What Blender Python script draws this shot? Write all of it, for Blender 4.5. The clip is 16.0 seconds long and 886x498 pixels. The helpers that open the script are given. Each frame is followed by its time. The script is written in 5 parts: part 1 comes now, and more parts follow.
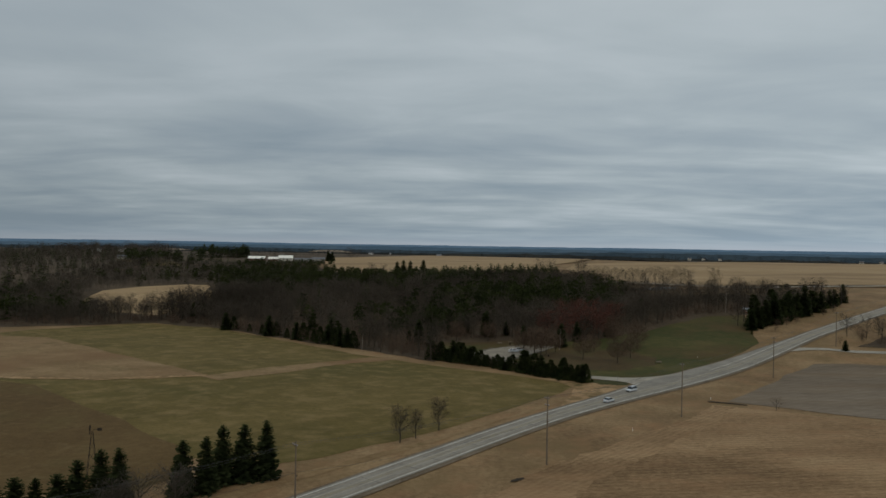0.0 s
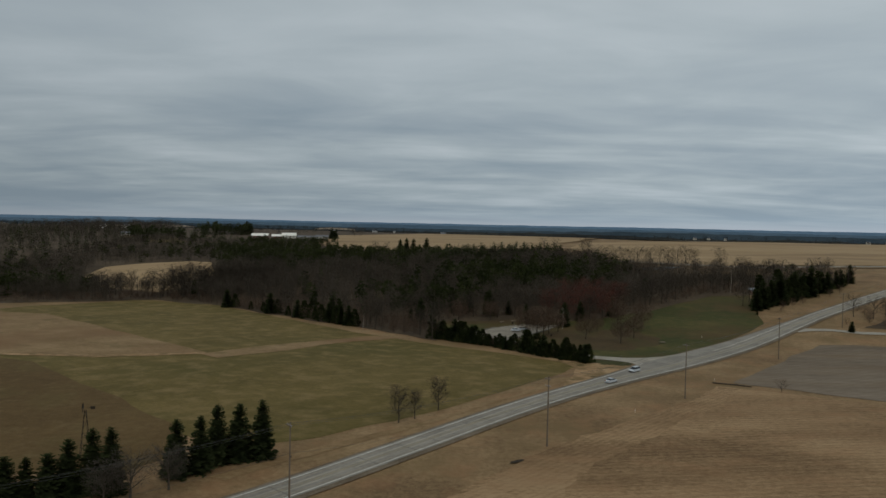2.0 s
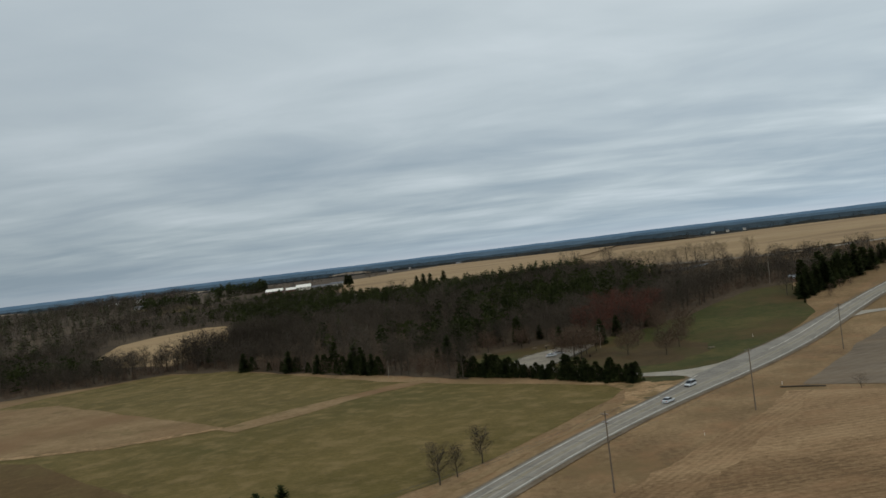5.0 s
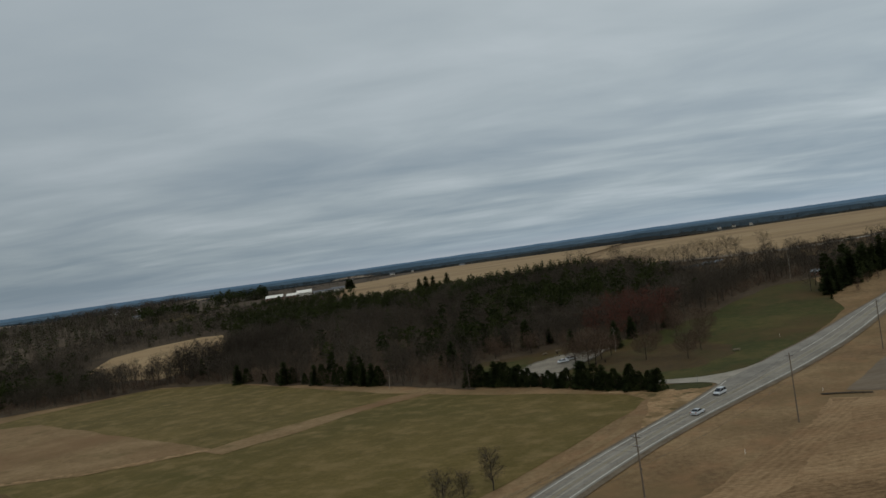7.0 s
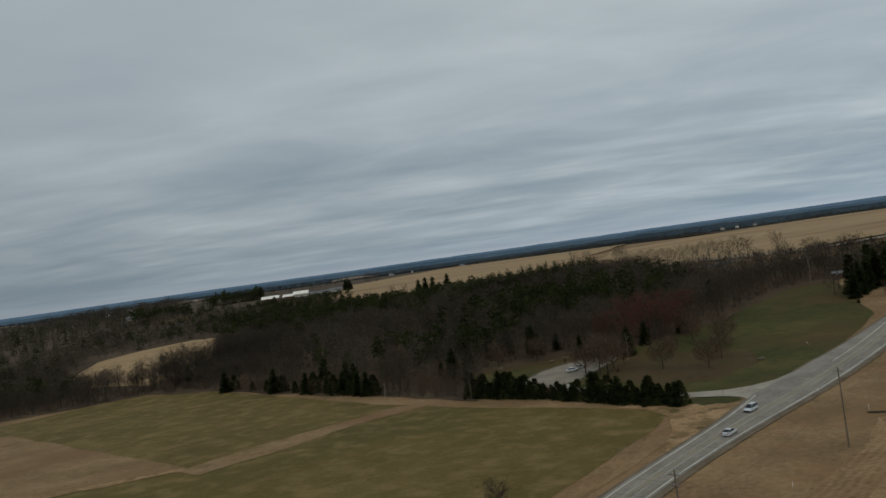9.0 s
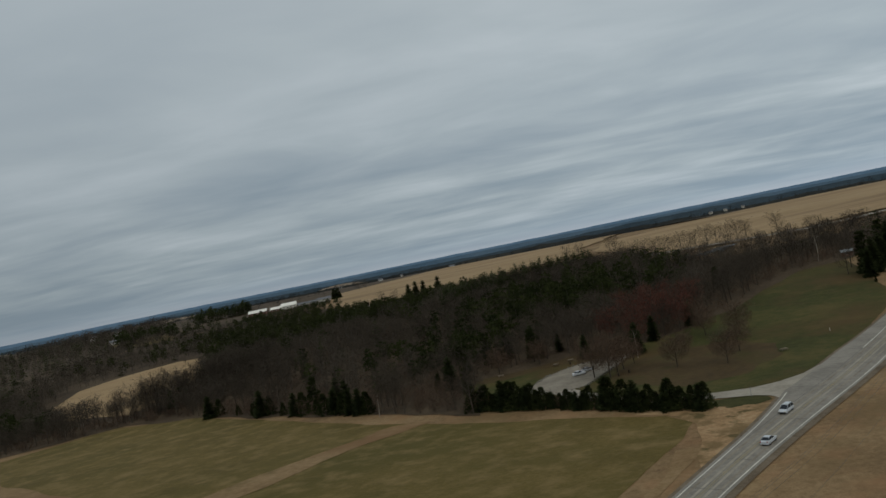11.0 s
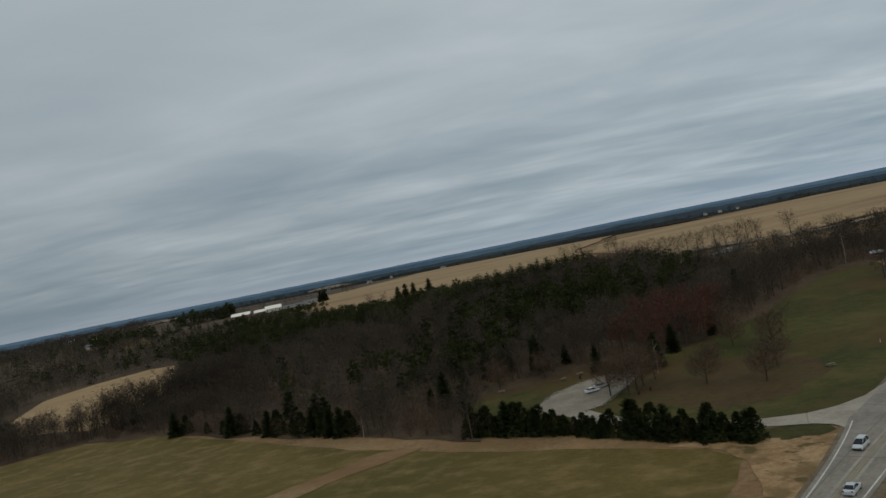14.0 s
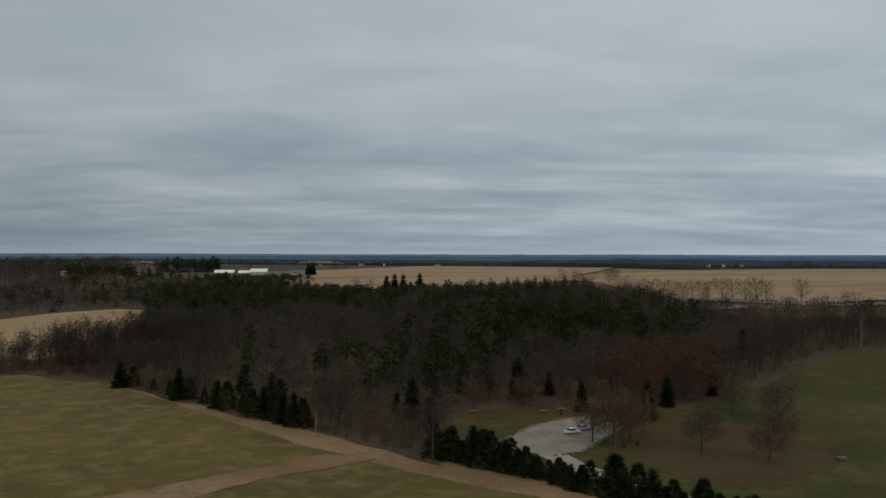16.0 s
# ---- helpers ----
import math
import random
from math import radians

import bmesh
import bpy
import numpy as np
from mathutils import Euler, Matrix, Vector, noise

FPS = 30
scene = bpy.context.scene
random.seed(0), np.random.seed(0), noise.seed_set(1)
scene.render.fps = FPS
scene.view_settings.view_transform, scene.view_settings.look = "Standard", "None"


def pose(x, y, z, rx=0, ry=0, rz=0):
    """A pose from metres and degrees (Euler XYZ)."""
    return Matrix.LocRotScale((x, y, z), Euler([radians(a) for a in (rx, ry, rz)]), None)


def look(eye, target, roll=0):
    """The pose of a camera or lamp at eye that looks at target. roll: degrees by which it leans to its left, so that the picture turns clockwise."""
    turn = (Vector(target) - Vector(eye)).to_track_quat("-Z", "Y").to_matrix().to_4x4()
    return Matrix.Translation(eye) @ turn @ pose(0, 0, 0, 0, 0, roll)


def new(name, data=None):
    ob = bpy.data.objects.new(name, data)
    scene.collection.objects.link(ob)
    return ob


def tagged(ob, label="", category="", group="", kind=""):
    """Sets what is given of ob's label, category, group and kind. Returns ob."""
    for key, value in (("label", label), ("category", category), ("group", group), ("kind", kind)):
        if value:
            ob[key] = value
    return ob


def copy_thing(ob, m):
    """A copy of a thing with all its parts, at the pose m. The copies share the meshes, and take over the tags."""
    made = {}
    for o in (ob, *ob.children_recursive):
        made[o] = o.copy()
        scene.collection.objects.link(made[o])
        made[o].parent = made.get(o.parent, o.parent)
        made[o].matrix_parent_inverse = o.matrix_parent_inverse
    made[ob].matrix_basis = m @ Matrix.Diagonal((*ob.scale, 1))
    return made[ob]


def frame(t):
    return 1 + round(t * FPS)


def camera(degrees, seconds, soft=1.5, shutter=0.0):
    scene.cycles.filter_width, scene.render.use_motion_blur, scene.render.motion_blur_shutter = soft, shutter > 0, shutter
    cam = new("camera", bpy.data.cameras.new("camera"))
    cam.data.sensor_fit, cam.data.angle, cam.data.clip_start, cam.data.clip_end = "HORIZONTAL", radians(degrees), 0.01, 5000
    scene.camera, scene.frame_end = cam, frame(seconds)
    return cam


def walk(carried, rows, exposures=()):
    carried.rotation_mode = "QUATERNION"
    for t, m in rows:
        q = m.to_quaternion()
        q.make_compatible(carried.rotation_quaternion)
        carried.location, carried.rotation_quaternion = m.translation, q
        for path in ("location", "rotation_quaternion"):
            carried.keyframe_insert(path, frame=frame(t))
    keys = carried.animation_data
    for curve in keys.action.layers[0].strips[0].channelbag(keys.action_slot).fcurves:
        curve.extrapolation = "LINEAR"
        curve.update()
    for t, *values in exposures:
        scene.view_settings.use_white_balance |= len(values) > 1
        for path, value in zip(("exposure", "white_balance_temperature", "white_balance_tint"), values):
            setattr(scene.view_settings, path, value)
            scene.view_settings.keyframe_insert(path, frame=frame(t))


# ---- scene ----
cam = camera(60.9, 16.0)
PATH = [
    (0, (0.11, -4.00, 49.82), (0.146, -0.805, 49.805), 0.9),
    (0.5, (0.46, -2.03, 49.63), (0.560, 1.165, 49.618), 0.9),
    (1, (0.66, -1.16, 49.53), (0.784, 2.043, 49.520), 1.0),
    (1.5, (1.00, -1.00, 49.87), (1.107, 2.202, 49.842), 1.2),
    (2, (1.26, -0.03, 49.60), (1.278, 3.163, 49.493), 1.2),
    (2.5, (1.20, 1.82, 49.78), (1.186, 5.014, 49.544), -3.9),
    (3, (1.10, 4.85, 49.76), (1.067, 8.037, 49.470), -4.9),
    (3.5, (1.06, 8.33, 49.73), (1.010, 11.517, 49.450), -5.8),
    (4, (0.99, 12.09, 49.76), (0.960, 15.293, 49.758), -7.0),
    (6.5, (1.16, 37.36, 49.59), (1.099, 40.554, 49.624), -6.6),
    (7, (1.21, 42.37, 49.36), (1.157, 45.565, 49.395), -8.1),
    (7.5, (1.65, 47.98, 49.87), (1.590, 51.178, 49.906), -9.0),
    (8, (1.18, 53.02, 49.72), (1.123, 56.216, 49.755), -9.1),
    (8.5, (1.05, 58.35, 49.66), (0.998, 61.554, 49.699), -8.2),
    (9, (0.88, 64.04, 49.36), (0.827, 67.245, 49.397), -8.0),
    (11.5, (0.08, 90.16, 50.38), (0.091, 93.362, 50.408), -12.1),
    (12, (-0.30, 95.85, 50.35), (-0.282, 99.050, 50.373), -12.2),
    (12.5, (-0.71, 101.05, 50.23), (-0.683, 104.253, 50.262), -12.4),
    (13, (-0.86, 106.93, 50.12), (-0.827, 110.126, 50.149), -10.8),
    (13.5, (-1.11, 112.27, 50.16), (-1.069, 115.467, 50.189), -8.3),
    (14, (-1.05, 117.36, 50.09), (-1.010, 120.558, 50.120), -11.4),
    (14.5, (-1.22, 123.42, 49.87), (-1.174, 126.616, 49.902), -12.8),
    (15, (-1.27, 128.23, 50.08), (-1.216, 131.434, 50.107), -12.7),
    (15.5, (-1.66, 133.96, 49.30), (-1.608, 137.160, 49.328), -1.4),
    (16, (-1.15, 139.06, 49.79), (-1.102, 142.259, 49.813), 0.1),
]
walk(cam, [(t, look(eye, target, roll)) for t, eye, target, roll in PATH],
     [(t, stops, 6390, 8) for t, stops in ((0, 0.0), (2.0, 0.0), (2.5, 0.36), (3.0, 0.58), (3.5, 0.66), (4.2, 0.62), (6.3, 0.0), (15, 0.0), (16, 0.02))])

# ---- daylight: an overcast sky in long bands, and a weak wide sun behind it ----
world = bpy.data.worlds.new("overcast_sky")
scene.world = world
world.use_nodes = True
wn, wl = world.node_tree.nodes, world.node_tree.links
wn.clear()


def wnode(kind, **values):
    n = wn.new(kind)
    for key, value in values.items():
        n.inputs[key].default_value = value
    return n


def wmath(op, a, b):
    n = wn.new("ShaderNodeMath")
    n.operation = op
    for i, v in enumerate((a, b)):
        if isinstance(v, (int, float)):
            n.inputs[i].default_value = v
        else:
            wl.new(v, n.inputs[i])
    return n.outputs[0]


def wramp(factor, stops):
    n = wn.new("ShaderNodeValToRGB")
    while len(n.color_ramp.elements) < len(stops):
        n.color_ramp.elements.new(0.5)
    for e, (p, c) in zip(n.color_ramp.elements, stops):
        e.position, e.color = p, (*c, 1)
    wl.new(factor, n.inputs[0])
    return n.outputs[0]


def wmix(factor, a, b, blend="MIX"):
    n = wn.new("ShaderNodeMix")
    n.data_type, n.blend_type = "RGBA", blend
    if isinstance(factor, (int, float)):
        n.inputs[0].default_value = factor
    else:
        wl.new(factor, n.inputs[0])
    wl.new(a, n.inputs[6])
    wl.new(b, n.inputs[7])
    return n.outputs[2]


coord = wn.new("ShaderNodeTexCoord")
sep = wn.new("ShaderNodeSeparateXYZ")
wl.new(coord.outputs["Generated"], sep.inputs[0])
up = wmath("MAXIMUM", sep.outputs[2], 0.0)
reach = wmath("ADD", up, 0.085)
flat = wn.new("ShaderNodeCombineXYZ")
wl.new(wmath("DIVIDE", sep.outputs[0], reach), flat.inputs[0])
wl.new(wmath("DIVIDE", sep.outputs[1], reach), flat.inputs[1])


def wclouds(scale, sx, sy, detail, rough, shift, turn=0.0):
    m = wn.new("ShaderNodeMapping")
    m.inputs["Location"].default_value = (shift, shift * 0.7, 0)
    m.inputs["Rotation"].default_value = (0, 0, radians(turn))
    m.inputs["Scale"].default_value = (sx, sy, 1)
    wl.new(flat.outputs[0], m.inputs[0])
    n = wnode("ShaderNodeTexNoise", Scale=scale, Detail=detail, Roughness=rough, Distortion=0.4)
    wl.new(m.outputs[0], n.inputs["Vector"])
    return n.outputs[0]


broad = wclouds(0.66, 0.5, 1.0, 4.0, 0.52, 5.3, 5)
fine = wclouds(1.3, 0.8, 1.0, 8.0, 0.56, 8.7, -3)
lumps = wmath("ADD", wmath("MULTIPLY", broad, 0.66), wmath("MULTIPLY", fine, 0.34))
cloud = wramp(lumps, [(0.37, (0.20, 0.25, 0.295)), (0.47, (0.28, 0.325, 0.36)), (0.53, (0.34, 0.385, 0.41)), (0.64, (0.47, 0.51, 0.535))])
veil = wramp(up, [(0.0, (0.33, 0.37, 0.42)), (0.012, (0.24, 0.305, 0.37)), (0.045, (0.225, 0.285, 0.345)), (0.10, (0.31, 0.36, 0.40)), (0.2, (0.39, 0.435, 0.462)), (0.4, (0.45, 0.49, 0.51)), (1.0, (0.5, 0.53, 0.55))])
share = wramp(up, [(0.0, (0.1,) * 3), (0.02, (0.5,) * 3), (0.06, (0.72,) * 3), (0.13, (0.66,) * 3), (0.20, (0.46,) * 3), (0.34, (0.34,) * 3), (1.0, (0.25,) * 3)])
side = wmath("ADD", 1.04, wmath("MULTIPLY", sep.outputs[0], wmath("SUBTRACT", 0.42, wmath("MULTIPLY", up, 1.0))))
tone = wn.new("ShaderNodeVectorMath")
tone.operation = "SCALE"
wl.new(wmix(share, veil, cloud), tone.inputs[0])
wl.new(side, tone.inputs[3])
sky_colour = tone.outputs[0]
nishita = wn.new("ShaderNodeTexSky")
nishita.sky_type, nishita.sun_disc = "NISHITA", False
nishita.sun_elevation, nishita.sun_rotation = radians(38), radians(150)
dim = wn.new("ShaderNodeVectorMath")
dim.operation = "SCALE"
dim.inputs[3].default_value = 0.06
wl.new(nishita.outputs[0], dim.inputs[0])
background = wnode("ShaderNodeBackground", Strength=1.0)
wl.new(wmix(0.06, sky_colour, dim.outputs[0]), background.inputs["Color"])
out = wn.new("ShaderNodeOutputWorld")
wl.new(background.outputs[0], out.inputs[0])

sun = new("sun", bpy.data.lights.new("sun", "SUN"))
sun.data.energy, sun.data.angle, sun.data.color = 0.5, radians(25), (1.0, 0.96, 0.9)
sun.matrix_basis = look((40, -120, 120), (0, 0, 0))


# ---- materials ----
def earthy(c):
    """A tone of soil, straw or bark, a little warmer."""
    return (c[0] * 1.05, c[1], c[2] * 0.89) if c[2] < c[0] else c


def material(name, colours, large=0.02, small=0.6, rough=0.95, stretch=(1, 1, 1), turn=0.0, bump=0.3, rows=None, object_tint=0.0, patch=None, flecks=None, spread=(0.4, 0.6), thin=0.0):
    """colours: two or three tones; large and small: the scales of two noises; rows: (scale, turn, strength) of worked lines;
    patch: (colour, scale, low, high) for blotches of another growth; thin: the share of light that sprays of twigs and needles let through."""
    m = bpy.data.materials.new(name)
    m.use_nodes = True
    n, l = m.node_tree.nodes, m.node_tree.links
    bsdf = n["Principled BSDF"]
    bsdf.inputs["Roughness"].default_value = rough
    bsdf.inputs["Specular IOR Level"].default_value = 0.2 if bump else 0.0
    tc = n.new("ShaderNodeTexCoord")
    mp = n.new("ShaderNodeMapping")
    mp.inputs["Rotation"].default_value = (0, 0, radians(turn))
    mp.inputs["Scale"].default_value = stretch
    l.new(tc.outputs["Object"], mp.inputs[0])

    def noise_at(scale, detail, vector):
        t = n.new("ShaderNodeTexNoise")
        t.inputs["Scale"].default_value, t.inputs["Detail"].default_value, t.inputs["Roughness"].default_value = scale, detail, 0.62
        l.new(vector, t.inputs["Vector"])
        return t.outputs[0]

    def calc(op, a, b):
        t = n.new("ShaderNodeMath")
        t.operation = op
        for i, v in enumerate((a, b)):
            if isinstance(v, (int, float)):
                t.inputs[i].default_value = v
            else:
                l.new(v, t.inputs[i])
        return t.outputs[0]

    def blend(factor, a, b, kind="MIX"):
        t = n.new("ShaderNodeMix")
        t.data_type, t.blend_type = "RGBA", kind
        for i, v in ((0, factor), (6, a), (7, b)):
            if isinstance(v, (int, float)):
                t.inputs[i].default_value = v
            elif isinstance(v, tuple):
                t.inputs[i].default_value = (*v, 1)
            else:
                l.new(v, t.inputs[i])
        return t.outputs[2]

    a, b = noise_at(large, 5, mp.outputs[0]), noise_at(small, 6, mp.outputs[0])
    c = noise_at(small * 4.5, 3, mp.outputs[0])
    value = calc("ADD", calc("ADD", calc("MULTIPLY", a, 0.46), calc("MULTIPLY", b, 0.32)), calc("MULTIPLY", c, 0.22))
    if rows:
        wm = n.new("ShaderNodeMapping")
        wm.inputs["Rotation"].default_value = (0, 0, radians(rows[1]))
        l.new(tc.outputs["Object"], wm.inputs[0])
        wave = n.new("ShaderNodeTexWave")
        wave.inputs["Scale"].default_value, wave.inputs["Distortion"].default_value = rows[0], 2.5
        wave.inputs["Detail"].default_value, wave.inputs["Detail Scale"].default_value = 4.0, 0.5
        l.new(wm.outputs[0], wave.inputs["Vector"])
        value = calc("ADD", value, calc("MULTIPLY", calc("SUBTRACT", wave.outputs[1], 0.5), rows[2]))
    ramp = n.new("ShaderNodeValToRGB")
    while len(ramp.color_ramp.elements) < len(colours):
        ramp.color_ramp.elements.new(0.5)
    for i, (e, c) in enumerate(zip(ramp.color_ramp.elements, colours)):
        e.position, e.color = spread[0] + (spread[1] - spread[0]) * i / (len(colours) - 1), (*earthy(c), 1)
    l.new(value, ramp.inputs[0])
    colour = ramp.outputs[0]
    for spot in [k for k in (patch, flecks) if k]:
        p = n.new("ShaderNodeMapRange")
        p.inputs[1].default_value, p.inputs[2].default_value = spot[2], spot[3]
        l.new(noise_at(spot[1], 5, mp.outputs[0]), p.inputs[0])
        colour = blend(p.outputs[0], colour, earthy(spot[0]))
    if object_tint:
        info = n.new("ShaderNodeObjectInfo")
        geo = n.new("ShaderNodeNewGeometry")
        mixed = calc("FRACT", calc("ADD", info.outputs["Random"], geo.outputs["Random Per Island"]), 0.0)
        scale = calc("ADD", calc("MULTIPLY", mixed, object_tint), 1.0 - object_tint / 2)
        v = n.new("ShaderNodeVectorMath")
        v.operation = "SCALE"
        l.new(colour, v.inputs[0])
        l.new(scale, v.inputs[3])
        colour = v.outputs[0]
    l.new(colour, bsdf.inputs["Base Color"])
    if thin:
        leaf, both = n.new("ShaderNodeBsdfTranslucent"), n.new("ShaderNodeMixShader")
        both.inputs[0].default_value = thin
        l.new(colour, leaf.inputs["Color"])
        l.new(bsdf.outputs[0], both.inputs[1])
        l.new(leaf.outputs[0], both.inputs[2])
        l.new(both.outputs[0], n["Material Output"].inputs["Surface"])
    if bump:
        bp = n.new("ShaderNodeBump")
        bp.inputs["Strength"].default_value, bp.inputs["Distance"].default_value = bump, 0.3
        l.new(b, bp.inputs["Height"])
        l.new(bp.outputs[0], bsdf.inputs["Normal"])
    return m


def plain(name, colour, rough=0.6, metal=0.0, grain=0.12):
    lo, hi = [tuple(c * k for c in colour) for k in (1 - grain, 1 + grain)]
    m = material(name, (lo, hi), 0.8, 9.0, rough, bump=0.05)
    m.node_tree.nodes["Principled BSDF"].inputs["Metallic"].default_value = metal
    return m


M_VERGE = material("dry_verge_grass", ((0.125, 0.08, 0.041), (0.208, 0.139, 0.074), (0.285, 0.2, 0.113)), 0.04, 0.7, patch=((0.158, 0.108, 0.052), 0.03, 0.46, 0.68), flecks=((0.26, 0.145, 0.076), 0.09, 0.48, 0.9))
M_FIELD = material("spring_pasture", ((0.074, 0.058, 0.014), (0.115, 0.087, 0.025), (0.165, 0.12, 0.045)), 0.04, 0.8, stretch=(0.9, 1.15, 1), turn=48, patch=((0.084, 0.070, 0.017), 0.016, 0.47, 0.66), flecks=((0.20, 0.144, 0.064), 0.13, 0.47, 0.76), spread=(0.36, 0.64))
M_TAN = material("dry_hay_strip", ((0.15, 0.098, 0.047), (0.215, 0.145, 0.075), (0.27, 0.19, 0.108)), 0.05, 0.55, turn=40, stretch=(1, 1.5, 1), patch=((0.18, 0.108, 0.054), 0.02, 0.46, 0.66), flecks=((0.13, 0.1, 0.042), 0.08, 0.56, 0.72))
M_BROWN = material("brown_tilled_soil", ((0.072, 0.044, 0.014), (0.097, 0.061, 0.022), (0.124, 0.081, 0.032)), 0.02, 0.4, patch=((0.1, 0.077, 0.026), 0.025, 0.5, 0.72), flecks=((0.135, 0.095, 0.045), 0.2, 0.56, 0.78))
M_STUBBLE = material("corn_stubble", ((0.12, 0.074, 0.036), (0.235, 0.153, 0.083), (0.35, 0.243, 0.142)), 0.03, 1.5, stretch=(0.45, 1.1, 1), turn=8, rows=(0.16, 84, 0.03), spread=(0.42, 0.59), patch=((0.18, 0.11, 0.057), 0.028, 0.45, 0.95), flecks=((0.26, 0.15, 0.08), 0.14, 0.48, 0.95))
M_HEADLAND = material("corn_stubble_headland", ((0.12, 0.074, 0.036), (0.235, 0.153, 0.083), (0.35, 0.243, 0.142)), 0.03, 1.5, stretch=(0.4, 1.1, 1), turn=-45, rows=(0.2, 44, 0.03), spread=(0.42, 0.59), patch=((0.18, 0.11, 0.057), 0.028, 0.45, 0.95), flecks=((0.26, 0.15, 0.08), 0.14, 0.48, 0.95))
M_GREY = material("grey_harrowed_soil", ((0.12, 0.094, 0.07), (0.165, 0.133, 0.102), (0.215, 0.176, 0.14)), 0.03, 0.3, stretch=(0.3, 1.5, 1), turn=-25, rows=(0.1, 60, 0.03), patch=((0.14, 0.098, 0.06), 0.025, 0.5, 0.68))
M_TURF = material("dark_green_turf", ((0.03, 0.032, 0.007), (0.045, 0.045, 0.011), (0.065, 0.058, 0.018)), 0.08, 0.5)
M_LAWN = material("mown_lawn", ((0.034, 0.038, 0.008), (0.05, 0.052, 0.012), (0.076, 0.067, 0.019)), 0.03, 0.35, patch=((0.074, 0.05, 0.018), 0.016, 0.49, 0.62), flecks=((0.095, 0.077, 0.026), 0.06, 0.54, 0.76))
M_LITTER = material("leaf_litter_floor", ((0.042, 0.029, 0.018), (0.068, 0.049, 0.031), (0.105, 0.078, 0.05)), 0.04, 0.5)
M_RUST = material("fallen_leaves_under_trees", ((0.052, 0.036, 0.015), (0.070, 0.047, 0.02), (0.092, 0.064, 0.028)), 0.05, 0.5, patch=((0.05, 0.047, 0.013), 0.05, 0.5, 0.68))
M_GRAIN = material("pale_stubble_hill", ((0.24, 0.165, 0.088), (0.30, 0.212, 0.12), (0.345, 0.25, 0.148)), 0.008, 0.05, stretch=(0.4, 1.5, 1), turn=15, patch=((0.22, 0.15, 0.085), 0.012, 0.52, 0.66))
M_SAND = material("bare_sandy_earth", ((0.21, 0.13, 0.066), (0.32, 0.21, 0.115), (0.40, 0.285, 0.175)), 0.08, 0.6, patch=((0.17, 0.115, 0.055), 0.11, 0.47, 0.6), flecks=((0.1, 0.075, 0.03), 0.2, 0.56, 0.66))
M_GRAVEL = material("grey_gravel", ((0.17, 0.152, 0.128), (0.235, 0.212, 0.182), (0.29, 0.265, 0.23)), 0.15, 1.5)
M_SHOULDER = material("dark_shoulder_gravel", ((0.10, 0.076, 0.052), (0.145, 0.115, 0.084), (0.19, 0.156, 0.12)), 0.12, 1.4)
M_CONCRETE = material("worn_pale_concrete", ((0.235, 0.215, 0.188), (0.30, 0.28, 0.248), (0.35, 0.325, 0.29)), 0.12, 1.2)
M_ROAD = material("worn_grey_asphalt", ((0.175, 0.165, 0.152), (0.23, 0.217, 0.2), (0.28, 0.265, 0.245)), 0.09, 1.0, rough=0.9)
M_WHITE_LINE = material("worn_white_paint", ((0.38, 0.37, 0.35), (0.62, 0.61, 0.58)), 0.2, 2.0, rough=0.7, spread=(0.4, 0.55))
M_YELLOW_LINE = material("worn_yellow_paint", ((0.25, 0.225, 0.165), (0.33, 0.275, 0.16)), 0.15, 1.5, rough=0.7, spread=(0.42, 0.58))
M_CRACK = plain("dark_crack_sealant", (0.13, 0.124, 0.116), 0.8)
M_DARK = plain("dark_brown_matte", (0.035, 0.026, 0.017), 0.9)
M_WATER = plain("still_pond_water", (0.05, 0.06, 0.06), 0.06)
M_BARK = material("grey_brown_bark", ((0.05, 0.041, 0.033), (0.095, 0.08, 0.066)), 0.1, 2.0, object_tint=0.2)
M_TWIG = material("bare_grey_brown_twigs", ((0.046, 0.039, 0.033), (0.088, 0.075, 0.062), (0.135, 0.117, 0.1)), 0.03, 0.13, bump=0, object_tint=0.25, spread=(0.4, 0.6), thin=0.35)
M_TWIG_GREY = material("pale_grey_twigs", ((0.085, 0.076, 0.066), (0.15, 0.135, 0.118)), 0.4, 2.0, bump=0, object_tint=0.4, thin=0.45)
M_TWIG_PINK = material("bare_reddish_brush", ((0.10, 0.069, 0.053), (0.15, 0.106, 0.08), (0.21, 0.152, 0.118)), 0.04, 0.16, bump=0, object_tint=0.25, thin=0.35)
M_BUD = material("red_maple_buds", ((0.105, 0.047, 0.039), (0.19, 0.08, 0.064)), 0.05, 0.2, bump=0, object_tint=0.25, thin=0.35)
M_PALE_BARK = plain("pale_dead_trunk", (0.32, 0.29, 0.25), 0.9)
M_NEEDLE = material("dark_spruce_needles", ((0.024, 0.033, 0.016), (0.044, 0.056, 0.025), (0.072, 0.086, 0.039)), 0.06, 0.3, bump=0, object_tint=0.35, thin=0.35)
M_PINE = material("olive_pine_needles", ((0.021, 0.029, 0.013), (0.037, 0.047, 0.019), (0.062, 0.074, 0.029)), 0.05, 0.2, bump=0, object_tint=0.35, thin=0.35)
M_WOODPOLE = material("weathered_pole_wood", ((0.12, 0.095, 0.075), (0.2, 0.165, 0.135)), 0.5, 5.0, stretch=(4, 4, 0.5))
M_CERAMIC = plain("grey_glazed_insulator", (0.3, 0.3, 0.31), 0.3)
M_WIRE = plain("aluminium_cable", (0.09, 0.09, 0.09), 0.5)
M_STEEL = plain("rust_dark_steel", (0.035, 0.028, 0.022), 0.7)
